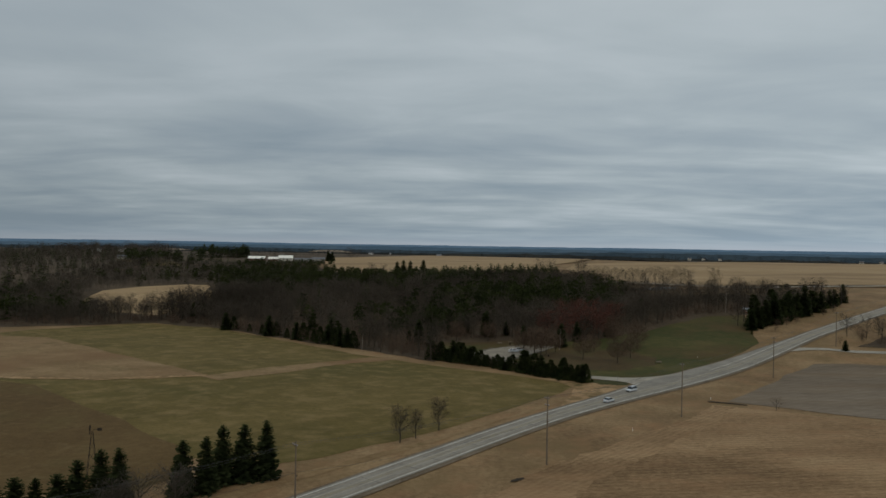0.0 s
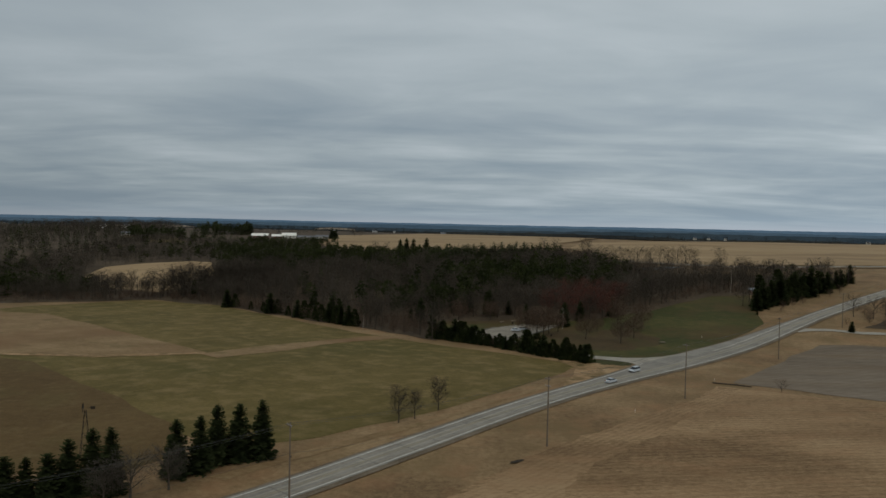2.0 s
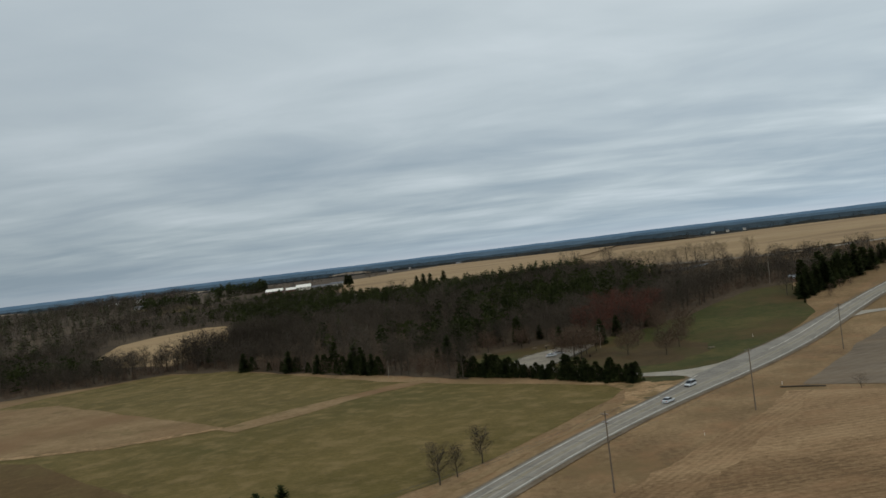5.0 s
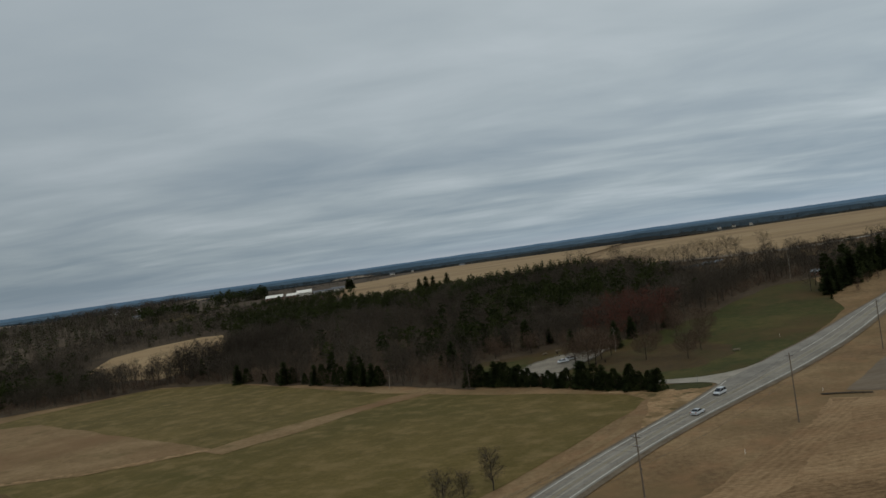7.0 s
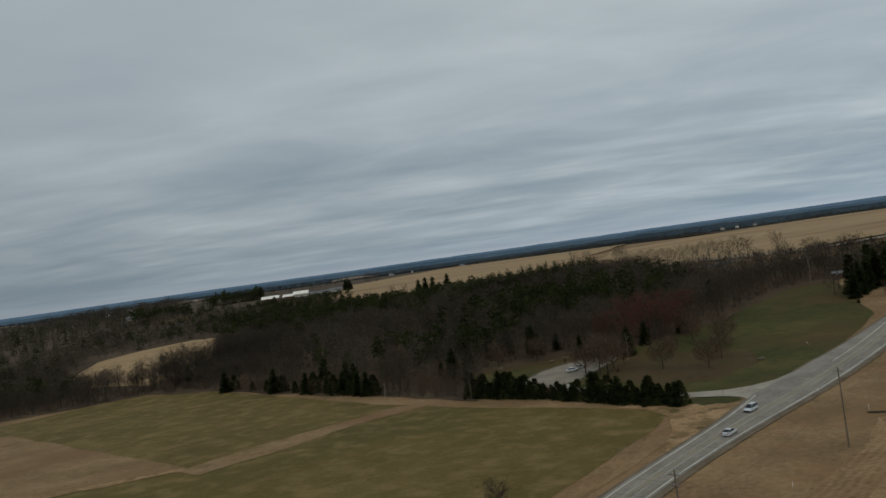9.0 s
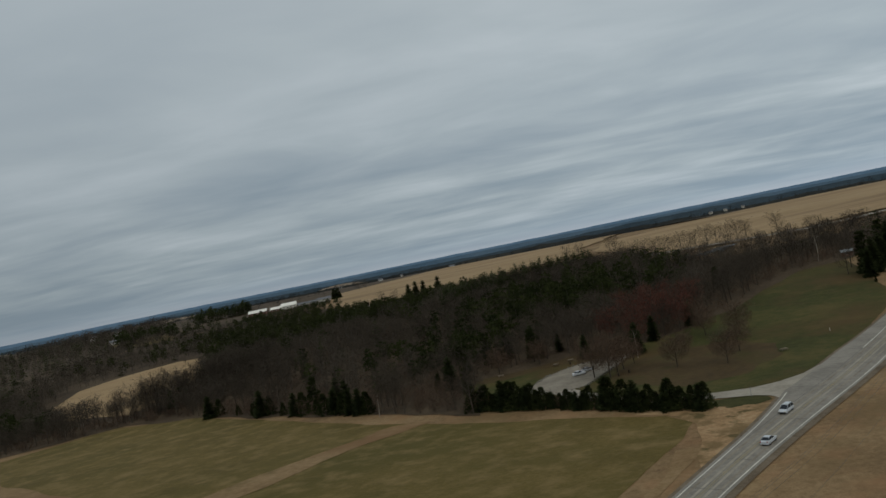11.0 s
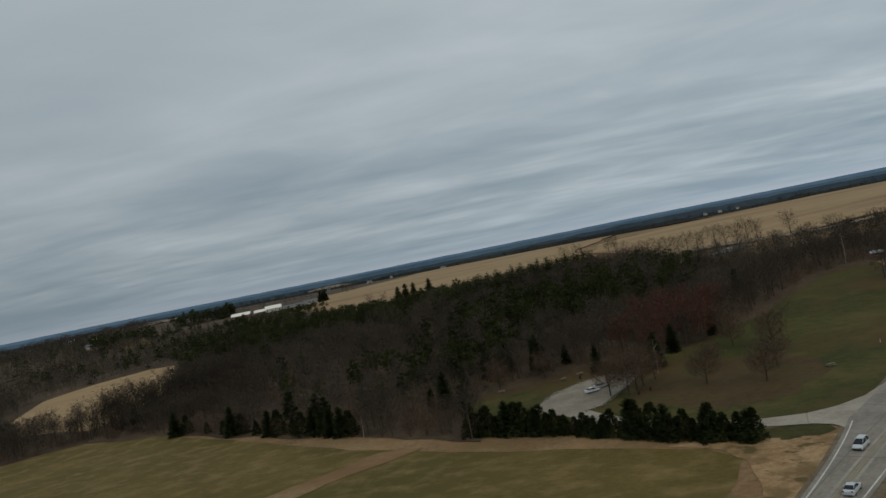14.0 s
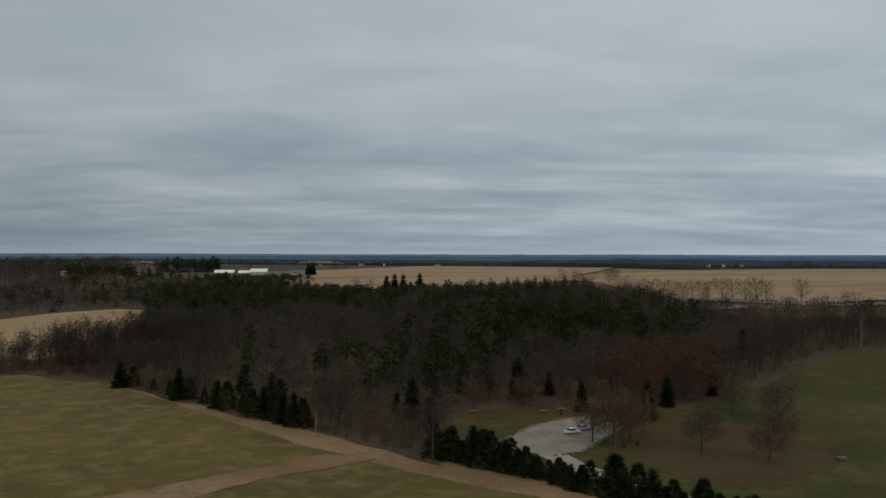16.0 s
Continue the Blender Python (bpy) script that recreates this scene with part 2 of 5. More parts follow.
M_GALV = plain("galvanised_sign_steel", (0.35, 0.36, 0.36), 0.5, 0.7)
M_WHITE = plain("white_sheet_metal", (0.8, 0.8, 0.79), 0.5)
M_WALL = plain("red_brown_boards", (0.16, 0.09, 0.07), 0.85)
M_SIDING = plain("pale_siding", (0.5, 0.49, 0.46), 0.8)
M_ROOF = plain("grey_shingle_roof", (0.16, 0.16, 0.165), 0.9)
M_GLASS = plain("dark_window_glass", (0.02, 0.025, 0.03), 0.08)
M_TYRE = plain("black_tyre_rubber", (0.02, 0.02, 0.02), 0.85)
M_RIM = plain("silver_wheel_rim", (0.5, 0.5, 0.5), 0.35, 0.9)
M_CARPAINT = plain("silver_white_car_paint", (0.55, 0.57, 0.58), 0.3, 0.2, 0.03)
M_CARWHITE = plain("white_car_paint", (0.75, 0.76, 0.76), 0.3, 0.0, 0.03)
M_LAMP = plain("clear_headlight_glass", (0.6, 0.6, 0.58), 0.15)
M_RED = plain("red_tail_light", (0.3, 0.02, 0.015), 0.3)
M_PLANK = plain("weathered_table_planks", (0.2, 0.165, 0.13), 0.85)
M_STONE = material("field_boulder", ((0.1, 0.095, 0.085), (0.26, 0.245, 0.22)), 0.9, 5.0)
# air haze is put into these tones: each farther belt paler and bluer
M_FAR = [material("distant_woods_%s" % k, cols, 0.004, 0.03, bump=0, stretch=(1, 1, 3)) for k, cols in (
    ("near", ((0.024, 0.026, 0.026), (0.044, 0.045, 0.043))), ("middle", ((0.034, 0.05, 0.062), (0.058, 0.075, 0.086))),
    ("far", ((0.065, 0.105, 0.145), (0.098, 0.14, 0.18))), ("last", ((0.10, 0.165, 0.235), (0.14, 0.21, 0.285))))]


# ---- the lie of the land ----
PROFILE = [(-1500, -3), (100, -2.6), (170, -1.2), (240, 0), (370, 0.8), (430, 4.5), (480, 8.5), (560, 14), (650, 19), (800, 23),
           (1000, 28), (1230, 32), (1400, 24), (1700, 12), (2600, 12), (4600, 16), (8000, 16)]


def hermite_table():
    ps, pz = np.array(PROFILE, float).T
    slope = np.empty(len(ps))
    slope[1:-1] = (pz[2:] - pz[:-2]) / (ps[2:] - ps[:-2])
    slope[0], slope[-1] = (pz[1] - pz[0]) / (ps[1] - ps[0]), (pz[-1] - pz[-2]) / (ps[-1] - ps[-2])
    s = np.arange(-1500, 8000, 4.0)
    i = np.clip(np.searchsorted(ps, s, "right") - 1, 0, len(ps) - 2)
    h = ps[i + 1] - ps[i]
    u = (s - ps[i]) / h
    z = (2 * u**3 - 3 * u**2 + 1) * pz[i] + (u**3 - 2 * u**2 + u) * h * slope[i] + (3 * u**2 - 2 * u**3) * pz[i + 1] + (u**3 - u**2) * h * slope[i + 1]
    return s, z


TABLE = hermite_table()


def heights(x, y):
    x, y = np.asarray(x, float), np.asarray(y, float)
    lean = np.where(np.abs(x) < 300, 0.5 * x, np.sign(x) * (150 + (np.abs(x) - 300) * 0.1))
    return np.interp(y + lean, *TABLE)


def ground_z(x, y):
    return float(heights(x, y))


def mesh_object(name, verts, faces, materials, smooth=False, indices=None):
    me = bpy.data.meshes.new(name)
    v = np.array([tuple(p) for p in verts], np.float32) if not isinstance(verts, np.ndarray) else verts.astype(np.float32)
    if isinstance(faces, np.ndarray):
        sizes, flat_faces = np.full(len(faces), faces.shape[1], np.int32), faces.ravel().astype(np.int32)
    else:
        sizes = np.array([len(f) for f in faces], np.int32)
        flat_faces = np.array([int(i) for f in faces for i in f], np.int32)
    fill_mesh(me, v, sizes, flat_faces)
    for m in materials if isinstance(materials, (list, tuple)) else (materials,):
        me.materials.append(m)
    if indices is not None:
        me.polygons.foreach_set("material_index", np.asarray(indices, dtype=np.int32))
    me.polygons.foreach_set("use_smooth", np.full(len(me.polygons), bool(smooth)))
    me.update()
    return new(name, me)


def fill_mesh(me, verts, sizes, flat_faces):
    me.vertices.add(len(verts))
    me.vertices.foreach_set("co", verts.ravel())
    me.loops.add(len(flat_faces))
    me.loops.foreach_set("vertex_index", flat_faces)
    me.polygons.add(len(sizes))
    me.polygons.foreach_set("loop_start", np.concatenate([[0], np.cumsum(sizes)[:-1]]).astype(np.int32))
    me.update(calc_edges=True)


def axis_steps(low, fine_low, fine_high, high, step):
    steps, grow = list(np.arange(fine_low, fine_high + 0.1, step)), step
    v, g = fine_high, step
    while v < high:
        g *= 1.22
        v = min(v + g, high)
        steps.append(v)
    v, g = fine_low, step
    while v > low:
        g *= 1.22
        v = max(v - g, low)
        steps.insert(0, v)
    return np.array(steps)


def build_ground():
    xs, ys = axis_steps(-5200, -330, 340, 5200, 6.0), axis_steps(-1200, 70, 620, 5400, 6.0)
    gx, gy = np.meshgrid(xs, ys)
    gz = heights(gx, gy)
    verts = np.stack([gx.ravel(), gy.ravel(), gz.ravel()], 1)
    n = len(xs)
    faces = [(j * n + i, j * n + i + 1, (j + 1) * n + i + 1, (j + 1) * n + i) for j in range(len(ys) - 1) for i in range(n - 1)]
    ob = mesh_object("ground", verts, faces, M_VERGE, True)
    return tagged(ob, "dry tan roadside grass over gently rolling farmland", "ground", kind="structure")


build_ground()


def inside(px, py, poly):
    px, py = np.asarray(px, float), np.asarray(py, float)
    hit = np.zeros(px.shape, bool)
    for (x0, y0), (x1, y1) in zip(poly, poly[1:] + poly[:1]):
        if y0 != y1:
            hit ^= ((y0 > py) != (y1 > py)) & (px < (x1 - x0) * (py - y0) / (y1 - y0) + x0)
    return hit


def wobble(poly, step, amount, seed):
    """A polygon's outline in short steps, uneven as field edges are."""
    pts = []
    for a, b in zip(poly, poly[1:] + poly[:1]):
        a, b = Vector(a), Vector(b)
        k = max(1, round((b - a).length / step))
        side = Vector((-(b - a).y, (b - a).x)).normalized()
        for i in range(k):
            p = a.lerp(b, i / k)
            d = noise.noise((p.x * 0.06 + seed, p.y * 0.06, seed)) + 0.5 * noise.noise((p.x * 0.25, p.y * 0.25 + seed, 1.0))
            p = p + side * d * amount * (0.35 if i == 0 else 1)
            pts.append((p.x, p.y))
    return pts


def patch_of_land(name, poly, mat, lift, label, category="field", step=5.0, amount=1.2, cell=7.0, seed=1.0):
    from mathutils.geometry import delaunay_2d_cdt
    edge = wobble(poly, step, amount, seed)
    ex, ey = np.array(edge).T
    gx, gy = np.meshgrid(np.arange(ex.min() + cell / 2, ex.max(), cell), np.arange(ey.min() + cell / 2, ey.max(), cell))
    ok = inside(gx.ravel(), gy.ravel(), edge)
    inner = list(zip(gx.ravel()[ok], gy.ravel()[ok]))
    pts = [Vector(p) for p in edge + inner]
    n = len(edge)
    vs, _, fs, *_ = delaunay_2d_cdt(pts, [(i, (i + 1) % n) for i in range(n)], [], 1, 1e-4)
    fs = np.array([f for f in fs if len(f) == 3])
    flat_v = np.array([(v[0], v[1]) for v in vs])
    middle = flat_v[fs].mean(1)
    a, b, c = flat_v[fs[:, 0]], flat_v[fs[:, 1]], flat_v[fs[:, 2]]
    area = np.abs((b[:, 0] - a[:, 0]) * (c[:, 1] - a[:, 1]) - (b[:, 1] - a[:, 1]) * (c[:, 0] - a[:, 0])) / 2
    longest = np.maximum.reduce([((p - q) ** 2).sum(1) for p, q in ((a, b), (b, c), (c, a))])
    fs = fs[inside(middle[:, 0], middle[:, 1], edge) & (area > 0.02 * longest)]
    x, y = np.array([v[0] for v in vs]), np.array([v[1] for v in vs])
    ob = mesh_object(name, np.stack([x, y, heights(x, y) + lift], 1), fs, mat, True)
    return tagged(ob, label, category, kind="structure")


# ---- fields ----
patch_of_land("pasture", [(-330, 330), (-233, 388), (-219, 411), (-174, 449), (-124, 427), (-72, 375), (-33, 334), (6, 302), (32, 285), (46, 273), (50, 263),
                          (44, 252), (25, 228), (7, 206), (-9, 190), (-19, 183), (-26, 176), (-38, 169), (-50, 171), (-64, 182), (-101, 219), (-139, 257), (-166, 272), (-330, 272)],
              M_FIELD, 0.06, "olive green spring pasture with dry tan streaks", seed=2.0)
patch_of_land("hay_strip", [(-330, 380), (-233, 385), (-195, 379), (-136, 325), (-84, 279), (-103, 270), (-165, 271), (-330, 271)], M_TAN, 0.12, "dry tan hay strip in the pasture", seed=3.0)
patch_of_land("field_track", [(-86, 276), (-64, 297), (-40, 315), (-27, 326), (-14, 322), (-39, 305), (-61, 281), (-77, 268)], M_TAN, 0.16, "pale dry grass track across the pasture", step=4, cell=4, seed=4.0)
patch_of_land("wheel_track", [(-330, 262), (-165, 270), (-120, 267), (-84, 276), (-84, 279), (-120, 271), (-165, 274), (-330, 268)], M_SAND, 0.17, "pale worn wheel track along the pasture", step=5, amount=0.7, cell=4, seed=4.4)
patch_of_land("tilled_field", [(-330, 262), (-165, 270), (-138, 259), (-99, 221), (-62, 184), (-54, 165), (-62, 152), (-95, 150), (-330, 140)], M_BROWN, 0.10, "smooth brown tilled soil below the pasture", seed=5.0)
patch_of_land("stubble_field", [(-170, -50), (-85, 48), (-30, 104), (-4, 130), (3, 138), (14, 153), (28, 170), (50, 191), (74, 214), (90, 236), (106, 227), (122, 218), (330, 90), (330, -50)], M_STUBBLE, 0.08,
              "tan corn stubble field with combed rows", seed=6.0)
patch_of_land("stubble_headland", [(-30, 104), (-4, 130), (3, 138), (14, 153), (28, 170), (50, 191), (74, 214), (90, 236), (96, 232), (84, 214), (64, 192), (46, 172), (34, 155), (24, 138), (10, 118), (-10, 96)], M_HEADLAND, 0.105, "combed stubble rows along the field edge", step=2.5, amount=3.0, cell=6, seed=6.6)
patch_of_land("harrowed_field", [(97, 241), (112, 259), (145, 297), (162, 314), (176, 313), (330, 260), (330, 110), (123, 224)], M_GREY, 0.10, "grey-brown harrowed soil beyond a ditch", seed=7.0)
patch_of_land("lawn", [(30, 388), (0, 386), (-12, 356), (-6, 332), (16, 318), (40, 297), (61, 286), (75, 283.5), (88, 286), (103, 297), (130, 327), (157, 357), (166, 386), (181, 433), (166, 452), (132, 432), (108, 408), (92, 400), (84, 384), (60, 384), (42, 390)],
              M_LAWN, 0.07, "green and rust mown lawn between wood and road", "lawn", seed=8.0)
patch_of_land("verge_lawn", [(55, 275), (60, 279), (69, 276), (72, 273), (71.5, 269), (64, 266), (57, 271)], M_TURF, 0.09, "dark green mown verge at the road junction", "lawn", step=2, amount=0.3, cell=3, seed=9.0)
patch_of_land("bare_earth", [(40, 280), (48, 279), (55, 275.5), (60, 271), (66, 268), (71, 266), (67, 258), (60, 250), (52, 240), (44, 231), (39, 226), (42, 238), (47, 249), (50, 261), (48, 271)], M_SAND, 0.09, "bare sandy scraped earth beside the road", "ground", step=3, amount=0.7, cell=3, seed=11.0)
patch_of_land("bare_bank", [(40, 245), (46, 243), (30, 222), (12, 202), (-8, 180), (-30, 160), (-40, 148), (-44, 150), (-29, 165), (-4, 188), (17, 210), (33, 230)], M_TAN, 0.07, "pale dry grass bank along the road", "ground", step=4, amount=1.2, cell=4, seed=11.5)
patch_of_land("forest_floor", [(-330, 400), (-240, 420), (-167, 448), (-120, 424), (-86, 392), (-40, 356), (-6, 322), (1, 316), (2, 340), (-4, 356), (6, 374), (40, 378), (60, 368), (80, 374), (100, 387), (111, 391), (137, 415), (159, 432), (181, 434),
                               (250, 470), (262, 500), (215, 522), (160, 528), (138, 560), (135, 640), (60, 740), (-40, 740), (-150, 860), (-240, 880), (-330, 900)], M_LITTER, 0.16, "brown leaf litter under bare trees", "forest floor", cell=14, step=10, amount=4, seed=12.0)
patch_of_land("western_floor", [(-1500, 380), (-332, 402), (-332, 898), (-240, 882), (-170, 930), (-120, 975), (-150, 1003), (-148, 1100), (-60, 1150), (10, 1240), (40, 1290), (-100, 1420), (-1500, 1500)], M_LITTER, 0.8, "brown leaf litter under the western woods", "forest floor", cell=45, step=30, amount=6, seed=24.0)
patch_of_land("northern_floor", [(340, 1010), (470, 1050), (640, 1050), (900, 1005), (1500, 980), (1600, 1500), (-100, 1500), (60, 1300), (262, 1175)], M_LITTER, 0.8, "dark woodland floor beyond the hill", "forest floor", cell=45, step=30, amount=6, seed=25.0)
patch_of_land("west_stubble", [(-179, 479), (-231, 510), (-262, 560), (-270, 613), (-246, 635), (-210, 645), (-192, 637), (-166, 565), (-160, 515)], M_GRAIN, 0.35, "pale tan stubble field in a clearing", cell=9, step=9, amount=3, seed=13.0)
patch_of_land("hill_stubble", [(155, 600), (147, 725), (142, 807), (175, 930), (330, 1000), (470, 1045), (640, 1045), (900, 1000), (900, 760), (420, 610), (273, 596), (237, 583), (199, 603)], M_GRAIN, 1.0,
              "wide pale tan stubble on the hill", cell=24, step=24, amount=5, seed=14.0)
patch_of_land("ridge_stubble", [(-103, 752), (-75, 746), (-21, 757), (65, 790), (138, 820), (150, 925), (190, 990), (260, 1170), (60, 1290), (10, 1240), (-60, 1150), (-148, 1100), (-150, 1003)], M_GRAIN, 1.0,
              "pale stubble field on the ridge", cell=24, step=24, amount=5, seed=15.0)
patch_of_land("farm_lane", [(-110, 747), (-28, 698), (60, 690), (120, 640), (199, 586), (232, 566), (262, 568), (400, 600), (400, 608), (262, 576), (232, 574), (199, 594), (122, 650), (62, 700), (-26, 708), (-108, 756)], M_CONCRETE, 1.2,
              "pale farm lane below the stubble fields", "lane", cell=12, step=12, amount=0.6, seed=16.0)
patch_of_land("farm_lawn", [(-420, 990), (-320, 850), (-290, 860), (-300, 900), (-360, 1010)], M_FIELD, 1.4, "green farmyard grass by the houses", "lawn", cell=16, step=12, amount=3, seed=17.0)
patch_of_land("thicket_floor", [(198, 345), (212, 338), (330, 345), (330, 400), (262, 402), (232, 372)], M_LITTER, 0.16, "dark leaf litter under a roadside thicket", "forest floor", cell=8, step=5, amount=1.5, seed=26.0)
patch_of_land("leafy_ground", [(30, 330), (44, 322), (60, 300), (78, 300), (92, 312), (100, 330), (92, 346), (72, 352), (60, 350), (50, 340), (40, 326)], M_RUST, 0.11, "rusty fallen leaves on the lawn under trees", "lawn", step=4, amount=3.5, cell=6, seed=27.0)
patch_of_land("leafy_verge", [(-2, 374), (8, 364), (30, 368), (46, 366), (60, 374), (50, 384), (8, 384)], M_RUST, 0.11, "rusty fallen leaves along the wood's edge", "lawn", step=4, amount=2, cell=6, seed=28.0)
pond = patch_of_land("pond", [(147, 562), (159, 556), (173, 558), (190, 580), (176, 580), (166, 570), (152, 569)], M_WATER, 0.5, "still grey pond reflecting the sky", "pond", cell=9, step=5, amount=0.8, seed=18.0)

# ---- road, driveways, car park ----
CENTRE = [(-330, -190), (-200, -40), (-110, 52), (-60, 107), (-27, 143.5), (-6, 168), (20, 199.5), (44, 226.5), (67.5, 250.8), (96.5, 279.5), (137, 321), (181, 364), (218, 397), (300, 470), (420, 580), (640, 760)]


def spline(points, step=4.0):
    pts = [Vector(p) for p in points]
    made = []
    for i in range(len(pts) - 1):
        p0, p1, p2, p3 = pts[max(i - 1, 0)], pts[i], pts[i + 1], pts[min(i + 2, len(pts) - 1)]
        k = max(1, round((p2 - p1).length / step))
        for j in range(k):
            u = j / k
            made.append(0.5 * ((2 * p1) + (p2 - p0) * u + (2 * p0 - 5 * p1 + 4 * p2 - p3) * u * u + (3 * p1 - p0 - 3 * p2 + p3) * u**3))
    return made + [pts[-1]]


LINE = spline(CENTRE)
ALONG = np.concatenate([[0], np.cumsum([(b - a).length for a, b in zip(LINE, LINE[1:])])])


def place_on_road(s, off):
    """The point at s metres along the road's centre and off metres to its left, and the way it runs."""
    i = int(np.clip(np.searchsorted(ALONG, s) - 1, 0, len(LINE) - 2))
    d = (LINE[i + 1] - LINE[i]).normalized()
    p = LINE[i] + d * (s - ALONG[i]) + Vector((-d.y, d.x)) * off
    return p, d


def nearest_s(x, y):
    return float(ALONG[min(range(len(LINE)), key=lambda i: (LINE[i] - Vector((x, y))).length)])


S_TAPER, S_CORNER, S_END = nearest_s(36, 217), nearest_s(82, 266), nearest_s(185, 367)


def ribbon(name, s0, s1, left, right, lift, mat, label, category, parent=None, step=3.0, cuts=2):
    n = max(2, int((s1 - s0) / step) + 1)
    verts, faces = [], []
    for i in range(n):
        s = s0 + (s1 - s0) * i / (n - 1)
        a, b = [o(s) if callable(o) else o for o in (left, right)]
        for k in range(cuts + 1):
            p, _ = place_on_road(s, a + (b - a) * k / cuts)
            c, _ = place_on_road(s, 0.0)
            crown = ground_z(c.x, c.y) * 0.5 + ground_z(p.x, p.y) * 0.5
            verts.append((p.x, p.y, max(crown, ground_z(p.x, p.y)) + lift))
    w = cuts + 1
    for i in range(n - 1):
        for k in range(cuts):
            faces.append((i * w + k, i * w + k + 1, (i + 1) * w + k + 1, (i + 1) * w + k))
    ob = mesh_object(name, verts, faces, mat, True)
    if parent:
        ob.parent = parent
        return ob
    return tagged(ob, label, category, kind="structure")


def left_white(s):
    """The left edge line swings out into a turning lane before the side road."""
    if s < S_TAPER or s > S_END:
        return 3.6
    if s < S_CORNER:
        u = (s - S_TAPER) / (S_CORNER - S_TAPER)
        return 3.6 + 5.4 * u**2.6
    u = (S_END - s) / (S_END - S_CORNER)
    return 3.6 + 5.2 * min(1.0, u * 1.4)


def right_white(s):
    u = (s - S_TAPER) / (S_END - S_TAPER)
    return -3.6 - 1.2 * max(0.0, math.sin(math.pi * u)) if 0 < u < 1 else -3.6


S_ALL = float(ALONG[-1])
ribbon("road_shoulder", 0, S_ALL, lambda s: left_white(s) + 1.9, lambda s: right_white(s) - 2.4, 0.16, M_SHOULDER, "dark gravel shoulder beside the highway", "road shoulder", cuts=4)
road = ribbon("road", 0, S_ALL, lambda s: left_white(s) + 0.9, lambda s: right_white(s) - 0.8, 0.24, M_ROAD, "worn grey two-lane highway with patched streaks", "road", cuts=6)
for off in (2.6, 1.0, -1.0, -2.6):
    ribbon("wheel_streak", 0, S_ALL, off + 0.28, off - 0.28, 0.25, M_CONCRETE if abs(off) < 2 else M_GRAVEL, "", "", road)
ribbon("edge_line", 0, S_CORNER - 2, lambda s: left_white(s) + 0.14, lambda s: left_white(s) - 0.14, 0.262, M_WHITE_LINE, "", "", road)
ribbon("edge_line", S_CORNER + 44, S_ALL, lambda s: 3.74, 3.46, 0.262, M_WHITE_LINE, "", "", road)
ribbon("edge_line", 0, S_ALL, lambda s: right_white(s) + 0.14, lambda s: right_white(s) - 0.14, 0.262, M_WHITE_LINE, "", "", road)
for off in (0.22, -0.22):
    ribbon("centre_line", 0, S_ALL, off + 0.09, off - 0.09, 0.262, M_YELLOW_LINE, "", "", road)
rng = random.Random(5)
for i in range(34):
    s = S_TAPER - 100 + i * 8.5 + rng.uniform(-2, 2)
    if rng.random() < 0.75:
        ribbon("crack", s, s + 0.22, lambda s: left_white(s) + 0.4, -3.8, 0.258, M_CRACK, "", "", road, step=0.25, cuts=6)
ribbon("seam", S_CORNER - 45, S_CORNER + 50, 3.75, 3.6, 0.259, M_CRACK, "", "", road)

drive = patch_of_land("side_road", [(75, 263), (73.2, 268), (72.5, 272), (70, 275), (66, 277), (60, 280.3), (48, 288), (38, 298.5), (30, 311), (25, 325), (30, 331), (35, 317), (42.5, 304), (51.5, 293.5), (62, 286), (72, 283), (80, 283.8), (88, 287), (98, 294.5), (108, 302), (104, 289), (90, 275)],
                      M_CONCRETE, 0.21, "pale concrete side road into the park", "side road", step=2.5, amount=0.25, cell=4, seed=19.0)
lot = patch_of_land("car_park", [(17, 337), (21, 328), (28, 324), (36, 327), (44, 338), (54, 352), (60, 360), (50, 364), (43, 363), (36, 360), (27, 353)], M_GRAVEL, 0.25, "pale gravel car park edged with boulders", "car park", step=3, amount=0.7, cell=4, seed=20.0)
patch_of_land("field_entrance", [(158, 337), (170, 346), (181, 344), (192, 337), (330, 300), (330, 295), (190, 332), (181, 339), (172, 340)], M_CONCRETE, 0.2, "pale gravel farm entrance off the highway", "driveway", step=4, amount=0.4, cell=5, seed=21.0)
patch_of_land("ditch", [(90, 241), (93, 240), (97, 238.6), (101, 235.8), (100.5, 234.8), (97, 236.8), (93, 238.6), (90, 239.8)], M_DARK, 0.2, "dark ditch strip beside the stubble", "ditch", step=1.0, amount=0.9, cell=1.5, seed=22.0)
patch_of_land("damp_hollow", [(17.2, 158.6), (18.6, 158.8), (20.2, 160.2), (20.6, 161.4), (19, 161), (17.6, 159.8)], M_DARK, 0.2, "small dark brown patch in the stubble edge", "ground", step=0.7, amount=0.7, cell=1, seed=23.0)


# ---- trees ----
def part(name, verts, faces, mat, parent, label="", smooth=False):
    ob = mesh_object(name, verts, faces, mat, smooth)
    ob.parent = parent
    return tagged(ob, label) if label else ob


def crown_normals(verts, faces, height):
    """Winds the blades of a crown outwards and gives each corner the crown's own rounded normal."""
    v = np.array([tuple(p) for p in verts])
    out = v - np.array((0.0, 0.0, height * 0.2))
    out[:, 2] = out[:, 2] * 0.6 + height * 0.22
    out /= np.maximum(np.linalg.norm(out, axis=1, keepdims=True), 1e-6)
    wound = []
    for f in faces:
        a, b, c = v[f[0]], v[f[1]], v[f[2]]
        wound.append(tuple(f) if np.dot(np.cross(b - a, c - a), out[f[0]]) >= 0 else tuple(reversed(f)))
    return out, wound


